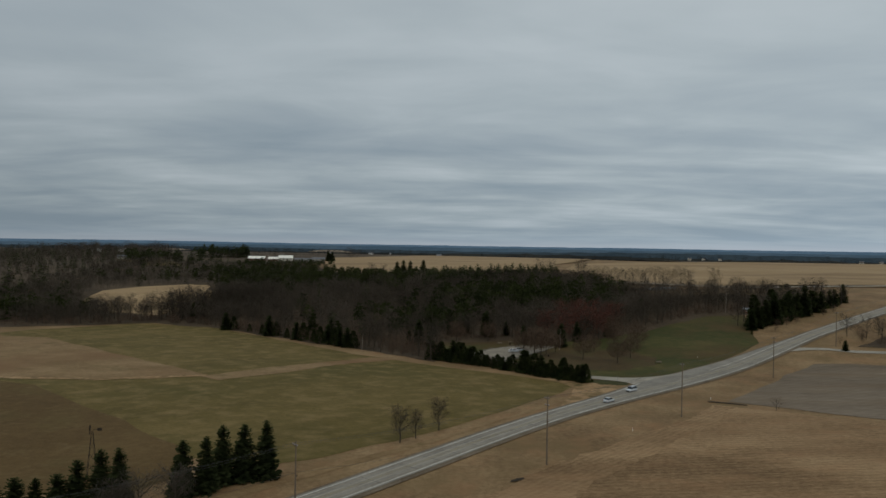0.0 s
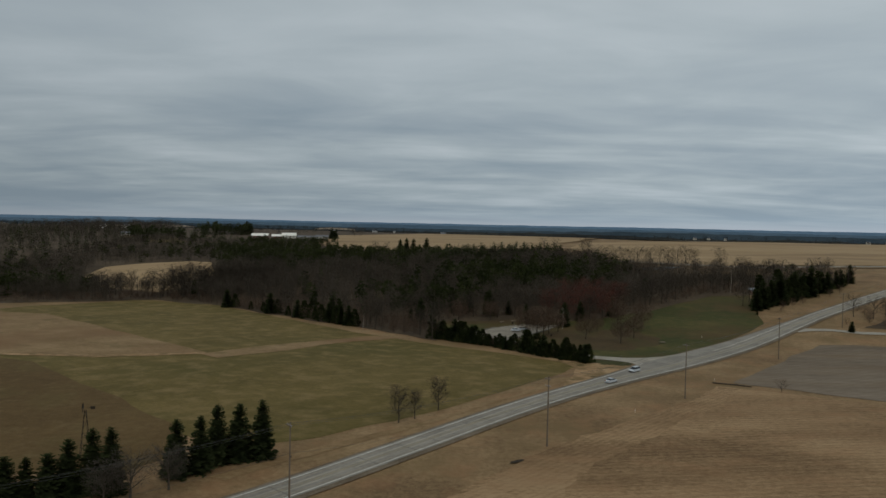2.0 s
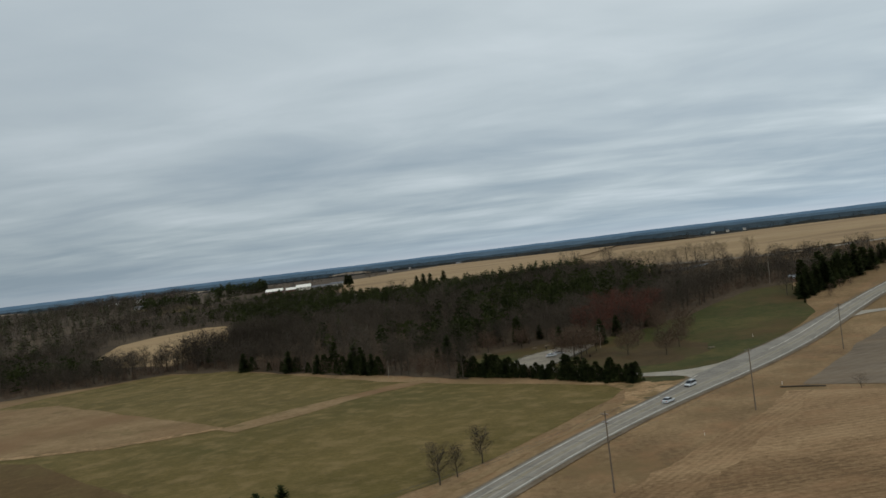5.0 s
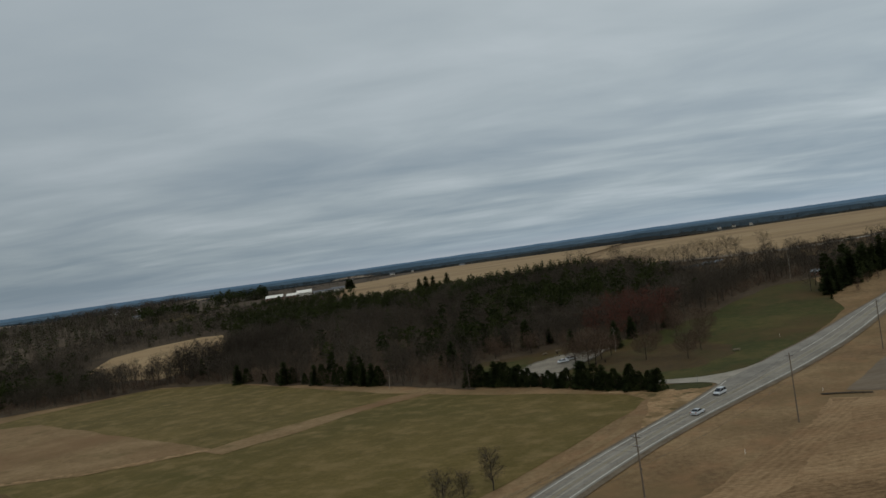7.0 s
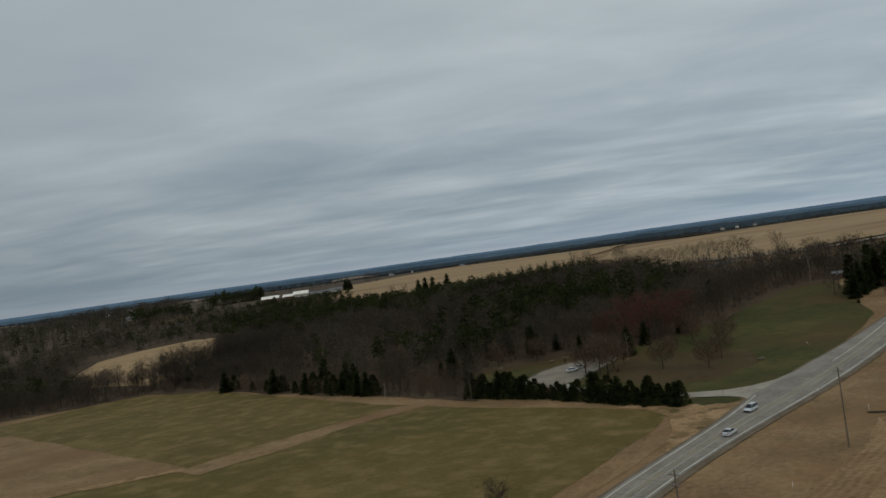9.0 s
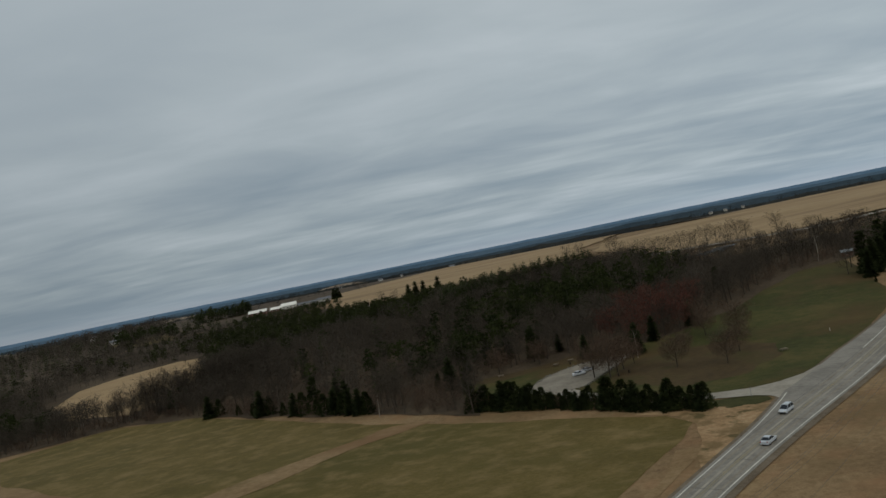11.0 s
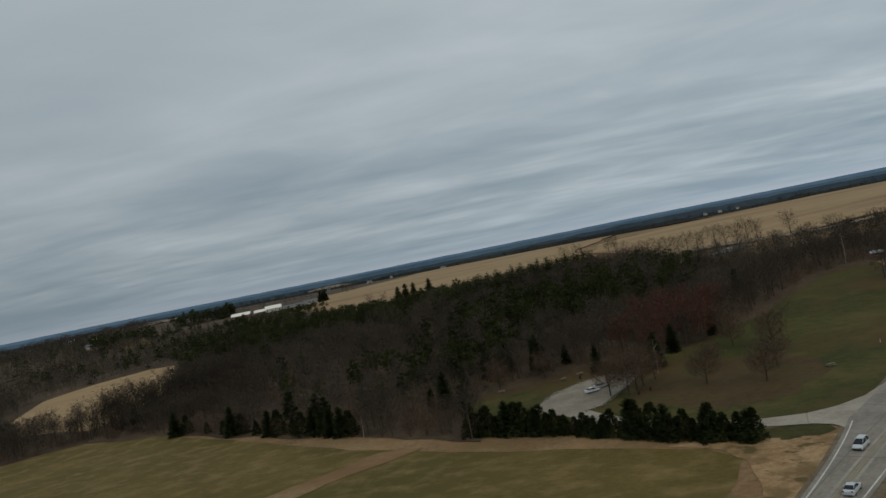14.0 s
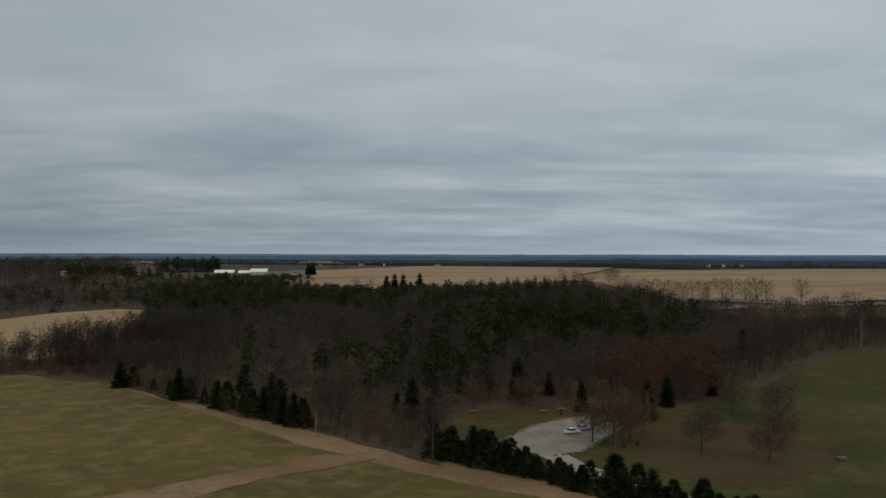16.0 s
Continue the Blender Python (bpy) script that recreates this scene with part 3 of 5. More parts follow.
def set_normals(me, normals):
    me.polygons.foreach_set("use_smooth", np.ones(len(me.polygons), bool))
    me.attributes.new("custom_normal", "FLOAT_VECTOR", "POINT").data.foreach_set("vector", np.asarray(normals, np.float32).ravel())
    me.update()


def thing(name, label, category, group=""):
    return tagged(new(name), label, category, group)


class Shape:
    """Verts and faces of one mesh."""

    def __init__(self):
        self.v, self.f = [], []

    def tube(self, p0, p1, r0, r1, n=4):
        p0, p1 = Vector(p0), Vector(p1)
        q = (p1 - p0).to_track_quat("Z", "Y")
        b = len(self.v)
        for p, r in ((p0, r0), (p1, r1)):
            for k in range(n):
                a = 2 * math.pi * k / n
                self.v.append(p + q @ Vector((r * math.cos(a), r * math.sin(a), 0)))
        for k in range(n):
            self.f.append((b + k, b + (k + 1) % n, b + n + (k + 1) % n, b + n + k))
        return self

    def blade(self, p, d, length, width, rng):
        d = Vector(d).normalized()
        side = d.cross(Vector((rng.uniform(-1, 1), rng.uniform(-1, 1), rng.uniform(-1, 1)))).normalized() * width / 2
        b = len(self.v)
        self.v += [p - side, p + side, p + d * length]
        self.f.append((b, b + 1, b + 2))
        return self

    def box(self, lo, hi, m=None):
        b = len(self.v)
        c = [Vector((x, y, z)) for z in (lo[2], hi[2]) for y in (lo[1], hi[1]) for x in (lo[0], hi[0])]
        self.v += [m @ p if m else p for p in c]
        self.f += [tuple(b + i for i in f) for f in ((0, 2, 3, 1), (4, 5, 7, 6), (0, 1, 5, 4), (2, 6, 7, 3), (0, 4, 6, 2), (1, 3, 7, 5))]
        return self


def bare_tree(seed, h, spread, limbs, subs, twigs, width, low=0.2, stem=0.016, haze=0):
    """Trunk with limbs, and the crown of twigs, of a leafless tree."""
    rng = random.Random(seed)
    wood, crown = Shape(), Shape()
    lean = Vector((rng.uniform(-0.05, 0.05), rng.uniform(-0.05, 0.05), 0))
    spine = [Vector((0, 0, -0.4))] + [Vector((lean.x * h * k + rng.uniform(-0.02, 0.02) * h, lean.y * h * k + rng.uniform(-0.02, 0.02) * h, h * k)) for k in (0.2, 0.45, 0.7, 0.92)]
    radii = [h * stem * k for k in (1.25, 1.0, 0.7, 0.42, 0.12)]
    for a, b, ra, rb in zip(spine, spine[1:], radii, radii[1:]):
        wood.tube(a, b, ra, rb, 5)
    tips = [(spine[-1], Vector((0, 0, 1)))]
    for i in range(limbs):
        k = low + (0.9 - low) * (i + rng.random() * 0.6) / limbs
        base = Vector((lean.x * h * k, lean.y * h * k, h * k))
        a = i * 2.4 + rng.uniform(-0.5, 0.5)
        reach = spread * h * (0.55 + 0.45 * math.sin(math.pi * min(1, (k - low) / (1 - low) * 0.85 + 0.2))) * rng.uniform(0.75, 1.1)
        out = Vector((math.cos(a), math.sin(a), 0))
        mid = base + out * reach * 0.5 + Vector((0, 0, reach * rng.uniform(0.35, 0.6)))
        end = mid + out * reach * 0.45 + Vector((0, 0, reach * rng.uniform(0.3, 0.65)))
        end.z = min(end.z, h)
        wood.tube(base, mid, h * stem * 0.45 * (1.1 - k * 0.6), h * stem * 0.25, 3).tube(mid, end, h * stem * 0.25, h * stem * 0.07, 3)
        tips += [(mid, out), (end, out + Vector((0, 0, 0.6)))]
        for j in range(subs):
            at = mid.lerp(end, rng.random()) if j % 2 else base.lerp(mid, rng.uniform(0.4, 1))
            d = (out + Vector((rng.uniform(-0.9, 0.9), rng.uniform(-0.9, 0.9), rng.uniform(0.1, 1.1)))).normalized()
            e = at + d * reach * rng.uniform(0.3, 0.55)
            wood.tube(at, e, h * stem * 0.16, h * stem * 0.05, 3)
            tips.append((e, d))
    for i in range(twigs):
        p, d = tips[i % len(tips)]
        q = p + Vector((rng.gauss(0, 1), rng.gauss(0, 1), rng.gauss(0, 0.8))) * h * 0.045
        crown.blade(q, d + Vector((rng.uniform(-1, 1), rng.uniform(-1, 1), rng.uniform(-0.3, 1))) * 0.9, h * rng.uniform(0.05, 0.12), width, rng)
    for i in range(haze):
        d = Vector((rng.gauss(0, 1), rng.gauss(0, 1), rng.gauss(0, 1))).normalized() * rng.random() ** 0.45
        p = Vector((d.x * spread * h, d.y * spread * h, h * (0.5 + low / 2 + (0.47 - low / 2) * d.z)))
        crown.blade(p, d + Vector((rng.uniform(-0.7, 0.7), rng.uniform(-0.7, 0.7), rng.uniform(-0.1, 0.9))), h * rng.uniform(0.04, 0.09), width, rng)
    return wood, crown


def conifer(seed, h, base, whorls, boughs, fans, low=0.08, power=0.85):
    """Trunk and crown of a spruce: uneven boughs that droop and lift at the tip, each a spine with needle fans."""
    rng = random.Random(seed)
    wood, crown = Shape(), Shape()
    wood.tube((0, 0, -0.4), (0, 0, h * 0.5), h * 0.018, h * 0.011, 6).tube((0, 0, h * 0.5), (0, 0, h * 0.99), h * 0.011, 0.02, 5)
    for i in range(whorls):
        k0 = low + (0.985 - low) * i / (whorls - 1)
        for j in range(max(4, int(boughs * (1 - 0.5 * k0)))):
            k = min(0.99, max(low, k0 + rng.uniform(-1.0, 1.0) / whorls))
            reach = base * h * (1 - k) ** power + 0.018 * h
            a = 2 * math.pi * (j + rng.uniform(-0.5, 0.5)) / boughs * 1.3 + i * 1.9
            r = reach * rng.uniform(0.6, 1.12)
            out, side = Vector((math.cos(a), math.sin(a), 0)), Vector((-math.sin(a), math.cos(a), 0))
            p = Vector((0, 0, h * k))
            droop = rng.uniform(-0.28, 0.05) * r if k < 0.75 else rng.uniform(0.0, 0.4) * r
            for m in range(fans):
                u, w = m / fans, (m + 1.3) / fans
                q0, q1 = p + out * r * u + Vector((0, 0, droop * u)), p + out * r * min(w, 1.08) + Vector((0, 0, droop * w + 0.08 * r * w * w))
                half = r * 0.29 * (1 - u * 0.5) * rng.uniform(0.6, 1.3)
                mid = q0.lerp(q1, 0.55)
                tilt = Vector((0, 0, half * rng.uniform(-0.7, 0.5)))
                b = len(crown.v)
                crown.v += [q0, mid + side * half + tilt, q1, mid - side * half - tilt * 0.5]
                crown.f += [(b, b + 1, b + 2), (b, b + 2, b + 3)]
    return wood, crown


def pine(seed, h, spread, clumps):
    """An old pine: bare lower trunk, limbs, and needle tufts in clumps."""
    rng = random.Random(seed)
    wood, crown = Shape(), Shape()
    wood.tube((0, 0, -0.4), (0, 0, h * 0.55), h * 0.02, h * 0.013, 6).tube((0, 0, h * 0.55), (0, 0, h * 0.95), h * 0.013, 0.03, 5)
    for i in range(clumps):
        k = rng.uniform(0.25, 0.98)
        a, r = rng.uniform(0, 6.28), spread * h * (1.05 - k) ** 0.6 * rng.uniform(0.4, 1.0)
        c = Vector((math.cos(a) * r, math.sin(a) * r, h * k + r * 0.1))
        wood.tube((0, 0, h * k - r * 0.2), c, h * 0.005, 0.02, 3)
        for j in range(22):
            d = Vector((rng.gauss(0, 1), rng.gauss(0, 1), rng.gauss(0.3, 0.6)))
            crown.blade(c + d * h * 0.018, d, h * 0.06, h * 0.035, rng)
    return wood, crown


def tree_thing(name, shapes, mats, label, category="tree", group=""):
    root = thing(name, label, category, group)
    part("trunk", shapes[0].v, shapes[0].f, mats[0], root, smooth=True)
    normals, wound = crown_normals(shapes[1].v, shapes[1].f, max(p.z for p in shapes[1].v))
    set_normals(part("crown", shapes[1].v, wound, mats[1], root).data, normals)
    return root


FIRST = {}


def plant(kind, x, y, scale=1.0, turn=None, tall=1.0, sink=0.0):
    """Sets a tree of that kind on the ground: the first is built, the rest are copies of it."""
    rng = random.Random(int(x * 31 + y * 17))
    m = pose(x, y, ground_z(x, y) - sink, 0, 0, rng.uniform(0, 360) if turn is None else turn) @ Matrix.Diagonal((scale, scale, scale * tall, 1))
    if kind in FIRST:
        return copy_thing(FIRST[kind], m)
    FIRST[kind] = KINDS[kind]()
    FIRST[kind].matrix_basis = m
    return FIRST[kind]


def round_pine(seed, h, spread, clumps):
    """A scruffy rounded evergreen with tufts down to the ground."""
    rng = random.Random(seed)
    wood, crown = Shape(), Shape()
    wood.tube((0, 0, -0.4), (0, 0, h * 0.9), h * 0.02, 0.04, 5)
    for i in range(clumps):
        k = rng.random() ** 1.15
        a, e = rng.uniform(0, 6.28), spread * h * (1 - k) ** 0.72 * rng.uniform(0.5, 1.12) + 0.02 * h
        c = Vector((math.cos(a) * e, math.sin(a) * e, h * (0.02 + 0.94 * k)))
        for j in range(12):
            d = Vector((rng.gauss(0, 1) + math.cos(a) * 0.6, rng.gauss(0, 1) + math.sin(a) * 0.6, rng.gauss(0.45, 0.7)))
            crown.blade(c + d * h * 0.016, d, h * rng.uniform(0.04, 0.075), h * 0.032, rng)
    return wood, crown


KINDS = {
    "scrub": lambda: tree_thing("scrub_pine", round_pine(16, 9, 0.3, 230), (M_BARK, M_PINE), "scruffy rounded evergreen in a roadside row", group="evergreen row"),
    "scrub_b": lambda: tree_thing("scrub_pine", round_pine(19, 9, 0.36, 250), (M_BARK, M_PINE), "broad rounded evergreen in a roadside row", group="evergreen row"),
    "spruce": lambda: tree_thing("spruce_tree", conifer(1, 12.5, 0.235, 46, 22, 3, 0.03, 0.52), (M_BARK, M_NEEDLE), "tall dark green spruce with pointed top", group="spruces by the road"),
    "spruce_b": lambda: tree_thing("spruce_tree", conifer(2, 12.5, 0.26, 44, 24, 3, 0.03, 0.5), (M_BARK, M_NEEDLE), "broad dark green spruce with drooping boughs", group="spruces by the road"),
    "cedar": lambda: tree_thing("cedar_tree", conifer(3, 9, 0.27, 34, 24, 3, 0.02, 0.5), (M_BARK, M_PINE), "bushy dark green cedar in a roadside row", group="evergreen row"),
    "cedar_b": lambda: tree_thing("cedar_tree", conifer(4, 9, 0.32, 32, 24, 3, 0.02, 0.45), (M_BARK, M_NEEDLE), "broad low evergreen in a roadside row", group="evergreen row"),
    "pine": lambda: tree_thing("pine_tree", pine(5, 13, 0.24, 60), (M_BARK, M_PINE), "dark olive pine with tufted crown", group="pines in the wood"),
    "bare": lambda: tree_thing("bare_tree", bare_tree(6, 13, 0.34, 12, 4, 400, 0.1, haze=520), (M_BARK, M_TWIG), "leafless grey-brown tree at the wood's edge", group="bare trees"),
    "bare_b": lambda: tree_thing("bare_tree", bare_tree(7, 13, 0.27, 11, 4, 400, 0.1, 0.3, haze=480), (M_BARK, M_TWIG), "tall leafless tree with upright limbs", group="bare trees"),
    "bare_c": lambda: tree_thing("bare_tree", bare_tree(8, 13, 0.38, 13, 4, 420, 0.1, 0.14, haze=580), (M_BARK, M_TWIG), "wide leafless tree with low limbs", group="bare trees"),
    "park": lambda: tree_thing("park_tree", bare_tree(9, 8.5, 0.5, 14, 7, 1200, 0.065, 0.2, 0.02, haze=3200), (M_BARK, M_TWIG_PINK), "rounded leafless park tree on the lawn", group="park trees"),
    "sapling": lambda: tree_thing("young_tree", bare_tree(10, 9, 0.25, 12, 6, 700, 0.06, 0.15, 0.016, haze=1100), (M_BARK, M_TWIG), "slim leafless young tree beside the road", group="young trees by the road"),
    "red": lambda: tree_thing("red_maple", bare_tree(11, 13, 0.40, 14, 5, 700, 0.12, 0.2, haze=1100), (M_BARK, M_BUD), "maple with dark red spring buds", group="red maples"),
    "brush": lambda: tree_thing("brush_tree", bare_tree(12, 7, 0.46, 12, 4, 350, 0.08, 0.06, haze=620), (M_BARK, M_TWIG_PINK), "low tangled reddish-brown brush", "brush", group="brush at the wood's edge"),
    "gnarled": lambda: tree_thing("gnarled_tree", bare_tree(13, 8, 0.50, 16, 8, 1300, 0.045, 0.22, 0.028, haze=2200), (M_BARK, M_TWIG_GREY), "gnarled grey leafless roadside tree", group="gnarled trees"),
    "shrub": lambda: tree_thing("bare_shrub", bare_tree(14, 3.0, 0.55, 14, 5, 500, 0.045, 0.05), (M_BARK, M_TWIG_PINK), "small round leafless shrub in the ditch", "shrub", group="shrubs"),
    "snag": lambda: tree_thing("dead_trunk", bare_tree(15, 14, 0.10, 4, 1, 30, 0.05, 0.5, 0.012), (M_PALE_BARK, M_PALE_BARK), "pale dead tree trunk at the wood's edge", group="dead trunks"),
}

# spruces and gnarled trees at the roadside
for x, y, s, k in ((-36, 161.5, 1.02, "spruce"), (-40.5, 160, 0.98, "spruce_b"), (-44.5, 157.5, 1.0, "spruce"), (-46.5, 152.5, 0.92, "spruce"), (-50.5, 150, 0.95, "spruce_b"),
                   (-59.5, 140.5, 1.0, "spruce"), (-63, 140.5, 0.98, "spruce"), (-66.5, 138.5, 0.9, "spruce_b"), (-69, 136, 1.0, "cedar_b"), (-72.5, 135, 0.95, "cedar"), (-75.5, 133.5, 1.0, "cedar_b"), (-80, 134, 0.95, "cedar_b"), (-84, 137, 1.0, "cedar"), (-88, 135, 0.9, "cedar_b"), (-92, 138, 0.8, "spruce"), (-97, 137, 0.8, "spruce_b"), (-104, 136, 0.8, "spruce")):
    plant(k, x, y, s)
for x, y, s in ((-49.5, 143, 0.95), (-54.5, 137, 1.1), (-58.5, 135, 0.95)):
    plant("gnarled", x, y, s)
for x, y, s in ((-8, 189, 1.05), (-4, 193, 0.8), (2, 201, 0.95)):
    plant("sapling", x, y, s)
# the evergreen row in front of the side road
row = random.Random(3)
for i in range(44):
    u = i / 43
    x, y = 0 + 56 * u + row.uniform(-0.7, 0.7), 323 - 49 * u + 2.0 * math.sin(u * 5) + row.uniform(-1, 1.6)
    low = 0.82 if 0.36 < u < 0.62 else 1.0
    plant(("scrub_b", "scrub", "cedar_b", "scrub_b", "scrub")[i % 5], x, y, low * row.choice((0.68, 0.78, 0.86, 1.0)) * row.uniform(0.92, 1.08))
for i in range(26):
    u = (i + row.random()) / 26
    plant("brush", 0 + 58 * u, 325 - 49 * u + 2.0 * math.sin(u * 5) + row.uniform(-2.2, 1.5), row.uniform(0.6, 0.85))
for i in range(36):
    u = (i + row.random()) / 36
    plant(("scrub", "scrub_b")[i % 2], 0.5 + 56 * u, 324 - 49 * u + 2.0 * math.sin(u * 5) + row.uniform(-1.5, 2.5), row.uniform(0.4, 0.6))
# trees on the lawn and round the car park
for x, y, s in ((66, 326, 1.15), (79, 317, 0.95), (88, 361, 0.95), (97, 352, 1.1), (88, 330, 0.95), (41, 336, 1.05), (45.5, 332, 1.15), (49, 337, 1.2), (52, 340, 1.0), (57, 345, 0.8), (12, 377, 0.95), (28, 377, 0.9), (75, 345, 0.7), (92, 380, 1.0)):
    plant("park", x, y, s)
for x, y, s in ((62, 359, 0.95), (45, 370, 0.75), (72, 372, 0.8)):
    plant("spruce_b", x, y, s)
for x, y, s in ((66, 374, 1.0), (76, 381, 1.15), (84, 377, 1.0), (58, 386, 1.0), (70, 394, 1.25), (90, 392, 1.15), (80, 396, 1.25), (98, 402, 1.0)):
    plant("red", x, y, s)
# evergreens and brush along the pasture's far edge
for x, y, s, k in ((-116, 419, 1.1, "cedar_b"), (-112, 421, 0.9, "scrub_b"), (-101, 412, 0.7, "scrub"), (-87, 397, 1.2, "cedar_b"), (-83, 396, 0.95, "scrub_b"), (-76, 389, 0.8, "scrub"), (-70, 383, 1.0, "cedar_b"), (-66, 380, 1.1, "scrub_b"), (-60, 376, 0.9, "scrub"),
                   (-56, 371, 1.0, "scrub_b"), (-52, 369, 1.05, "cedar_b"), (-48, 365, 1.0, "scrub_b"), (-45, 361, 1.1, "cedar"), (-41, 358, 1.05, "cedar_b"), (-38, 356, 1.0, "scrub_b"), (-62, 386, 1.0, "pine"), (-92, 403, 0.8, "scrub")):
    plant(k, x, y, s)
# spruces on the hill beside the highway
for x, y, s, k in ((167, 389, 0.95, "spruce_b"), (172, 394, 1.2, "spruce"), (180, 402, 1.15, "spruce_b"), (186, 405, 1.45, "spruce_b"), (193, 412, 1.5, "scrub_b"), (200, 418, 1.25, "spruce"), (207, 424, 1.5, "scrub_b"), (214, 428, 1.4, "spruce"), (221, 434, 1.05, "pine"),
                   (230, 441, 1.0, "spruce_b"), (243, 456, 0.9, "spruce_b"), (254, 468, 1.1, "scrub"), (263, 477, 1.0, "spruce_b"), (163, 379, 0.3, "cedar"), (190, 418, 1.3, "pine"), (176, 408, 1.2, "pine")):
    plant(k, x, y, s)
for x, y, s, k in ((170, 398, 1.1, "cedar_b"), (176, 398, 1.3, "cedar"), (189, 411, 1.5, "cedar_b"), (197, 416, 1.2, "spruce_b"), (204, 426, 1.6, "cedar_b"), (211, 430, 1.1, "spruce_b"), (218, 436, 1.3, "cedar"), (226, 440, 1.4, "cedar_b"), (237, 452, 1.1, "scrub_b"), (250, 464, 1.2, "cedar_b"),
                   (165, 402, 1.0, "bare"), (173, 414, 1.0, "bare_b"), (196, 424, 1.05, "bare"), (224, 448, 1.0, "bare_c"), (234, 446, 0.9, "bare_b"), (246, 462, 0.95, "bare"), (258, 470, 0.9, "bare_c"), (184, 412, 1.0, "bare_c")):
    plant(k, x, y, s)
for x, y, s in ((183, 394, 0.8), (190, 399, 0.9), (198, 404, 0.8), (225, 428, 0.8), (236, 438, 0.9), (178, 385, 0.5)):
    plant("brush", x, y, s)
# the thicket and bush across the highway
thick = random.Random(8)
for i in range(58):
    x = 203 + thick.uniform(0, 100)
    plant(("brush", "bare_c", "brush")[i % 3], x, 347 + thick.uniform(-3, 22) + 0.22 * (x - 203), thick.uniform(0.75, 1.1) * (1.0 if i % 3 != 1 else 0.8))
plant("cedar_b", 188, 337, 0.55)
plant("shrub", 107, 228.5, 1.15)
plant("shrub", 193, 351, 0.9)
for x, y, s in ((175, 446, 1.0), (60, 352, 0.75), (-33, 346, 0.55), (95, 402, 0.8)):
    plant("snag", x, y, s)


# ---- the woods: rows of single trees in front, masses behind ----
EDGE = [(-330, 404), (-240, 422), (-167, 450), (-120, 425), (-86, 394), (-40, 357), (-6, 323), (1, 318), (3, 340), (-3, 356), (6, 378), (40, 382), (60, 372), (84, 374), (100, 390), (111, 396), (137, 420), (159, 438), (181, 442)]
WOOD = EDGE + [(250, 474), (260, 498), (212, 516), (155, 518), (132, 550), (126, 640), (50, 700), (-40, 690), (-110, 740), (-150, 860), (-240, 880), (-330, 900)]
CLEARING = [(-170, 474), (-231, 500), (-268, 560), (-280, 625), (-246, 642), (-205, 652), (-188, 640), (-164, 578), (-150, 522)]


def scattered(poly, gap, seed, holes=()):
    r = random.Random(seed)
    xs, ys = zip(*poly)
    pts = []
    y = min(ys)
    while y < max(ys):
        x = min(xs) + r.random() * gap
        while x < max(xs):
            pts.append((x + r.uniform(-0.45, 0.45) * gap, y + r.uniform(-0.45, 0.45) * gap))
            x += gap
        y += gap * 0.87
    px, py = np.array(pts).T
    ok = inside(px, py, poly)
    for h in holes:
        ok &= ~inside(px, py, h)
    return [p for p, k in zip(pts, ok) if k]


def edge_distance(p):
    best = 1e9
    for (x0, y0), (x1, y1) in zip(EDGE, EDGE[1:]):
        dx, dy = x1 - x0, y1 - y0
        u = max(0, min(1, ((p[0] - x0) * dx + (p[1] - y0) * dy) / (dx * dx + dy * dy)))
        best = min(best, math.hypot(p[0] - x0 - u * dx, p[1] - y0 - u * dy))
    return best


def conifer_share(x, y):
    """Where evergreens stand in the wood: a wide dark band across its middle and a stand near the car park."""
    v = 0.05
    v += 0.95 * math.exp(-(((x + 2) / 26) ** 2 + ((y - 418) / 30) ** 2))
    v += 0.9 * math.exp(-(((x - 62) / 52) ** 4 + ((y - 498) / 52) ** 4))
    v += 0.85 * math.exp(-(((x + 85) / 105) ** 4 + ((y - 625) / 50) ** 4))
    v += 0.8 * math.exp(-(((x + 150) / 70) ** 2 + ((y - 730) / 70) ** 2))
    v += 0.7 * math.exp(-(((x + 250) / 30) ** 2 + ((y - 470) / 20) ** 2))
    return v


wood_rng = random.Random(21)
spots = scattered(WOOD, 6.6, 4, (CLEARING,))
front = sorted(spots, key=edge_distance)
front, deep = [p for p in front[:360] if p[0] > -240][:285], front[360:]
for x, y in front:
    d, r = edge_distance((x, y)), wood_rng.random()
    pinkish = -48 < x < 4 and y < 400 or -130 < x <= -48 and y < 428
    if r < conifer_share(x, y) * 0.8:
        plant(("pine", "cedar", "spruce_b")[int(r * 97) % 3], x, y, wood_rng.uniform(0.75, 1.1))
    elif d < 9 or pinkish:
        plant("brush" if wood_rng.random() < 0.75 else "bare", x, y, wood_rng.uniform(0.7, 1.1) if not pinkish else wood_rng.uniform(0.85, 1.25))
    else:
        plant(("bare", "bare_b", "bare_c")[int(r * 89) % 3], x, y, wood_rng.uniform(0.7, 1.0))


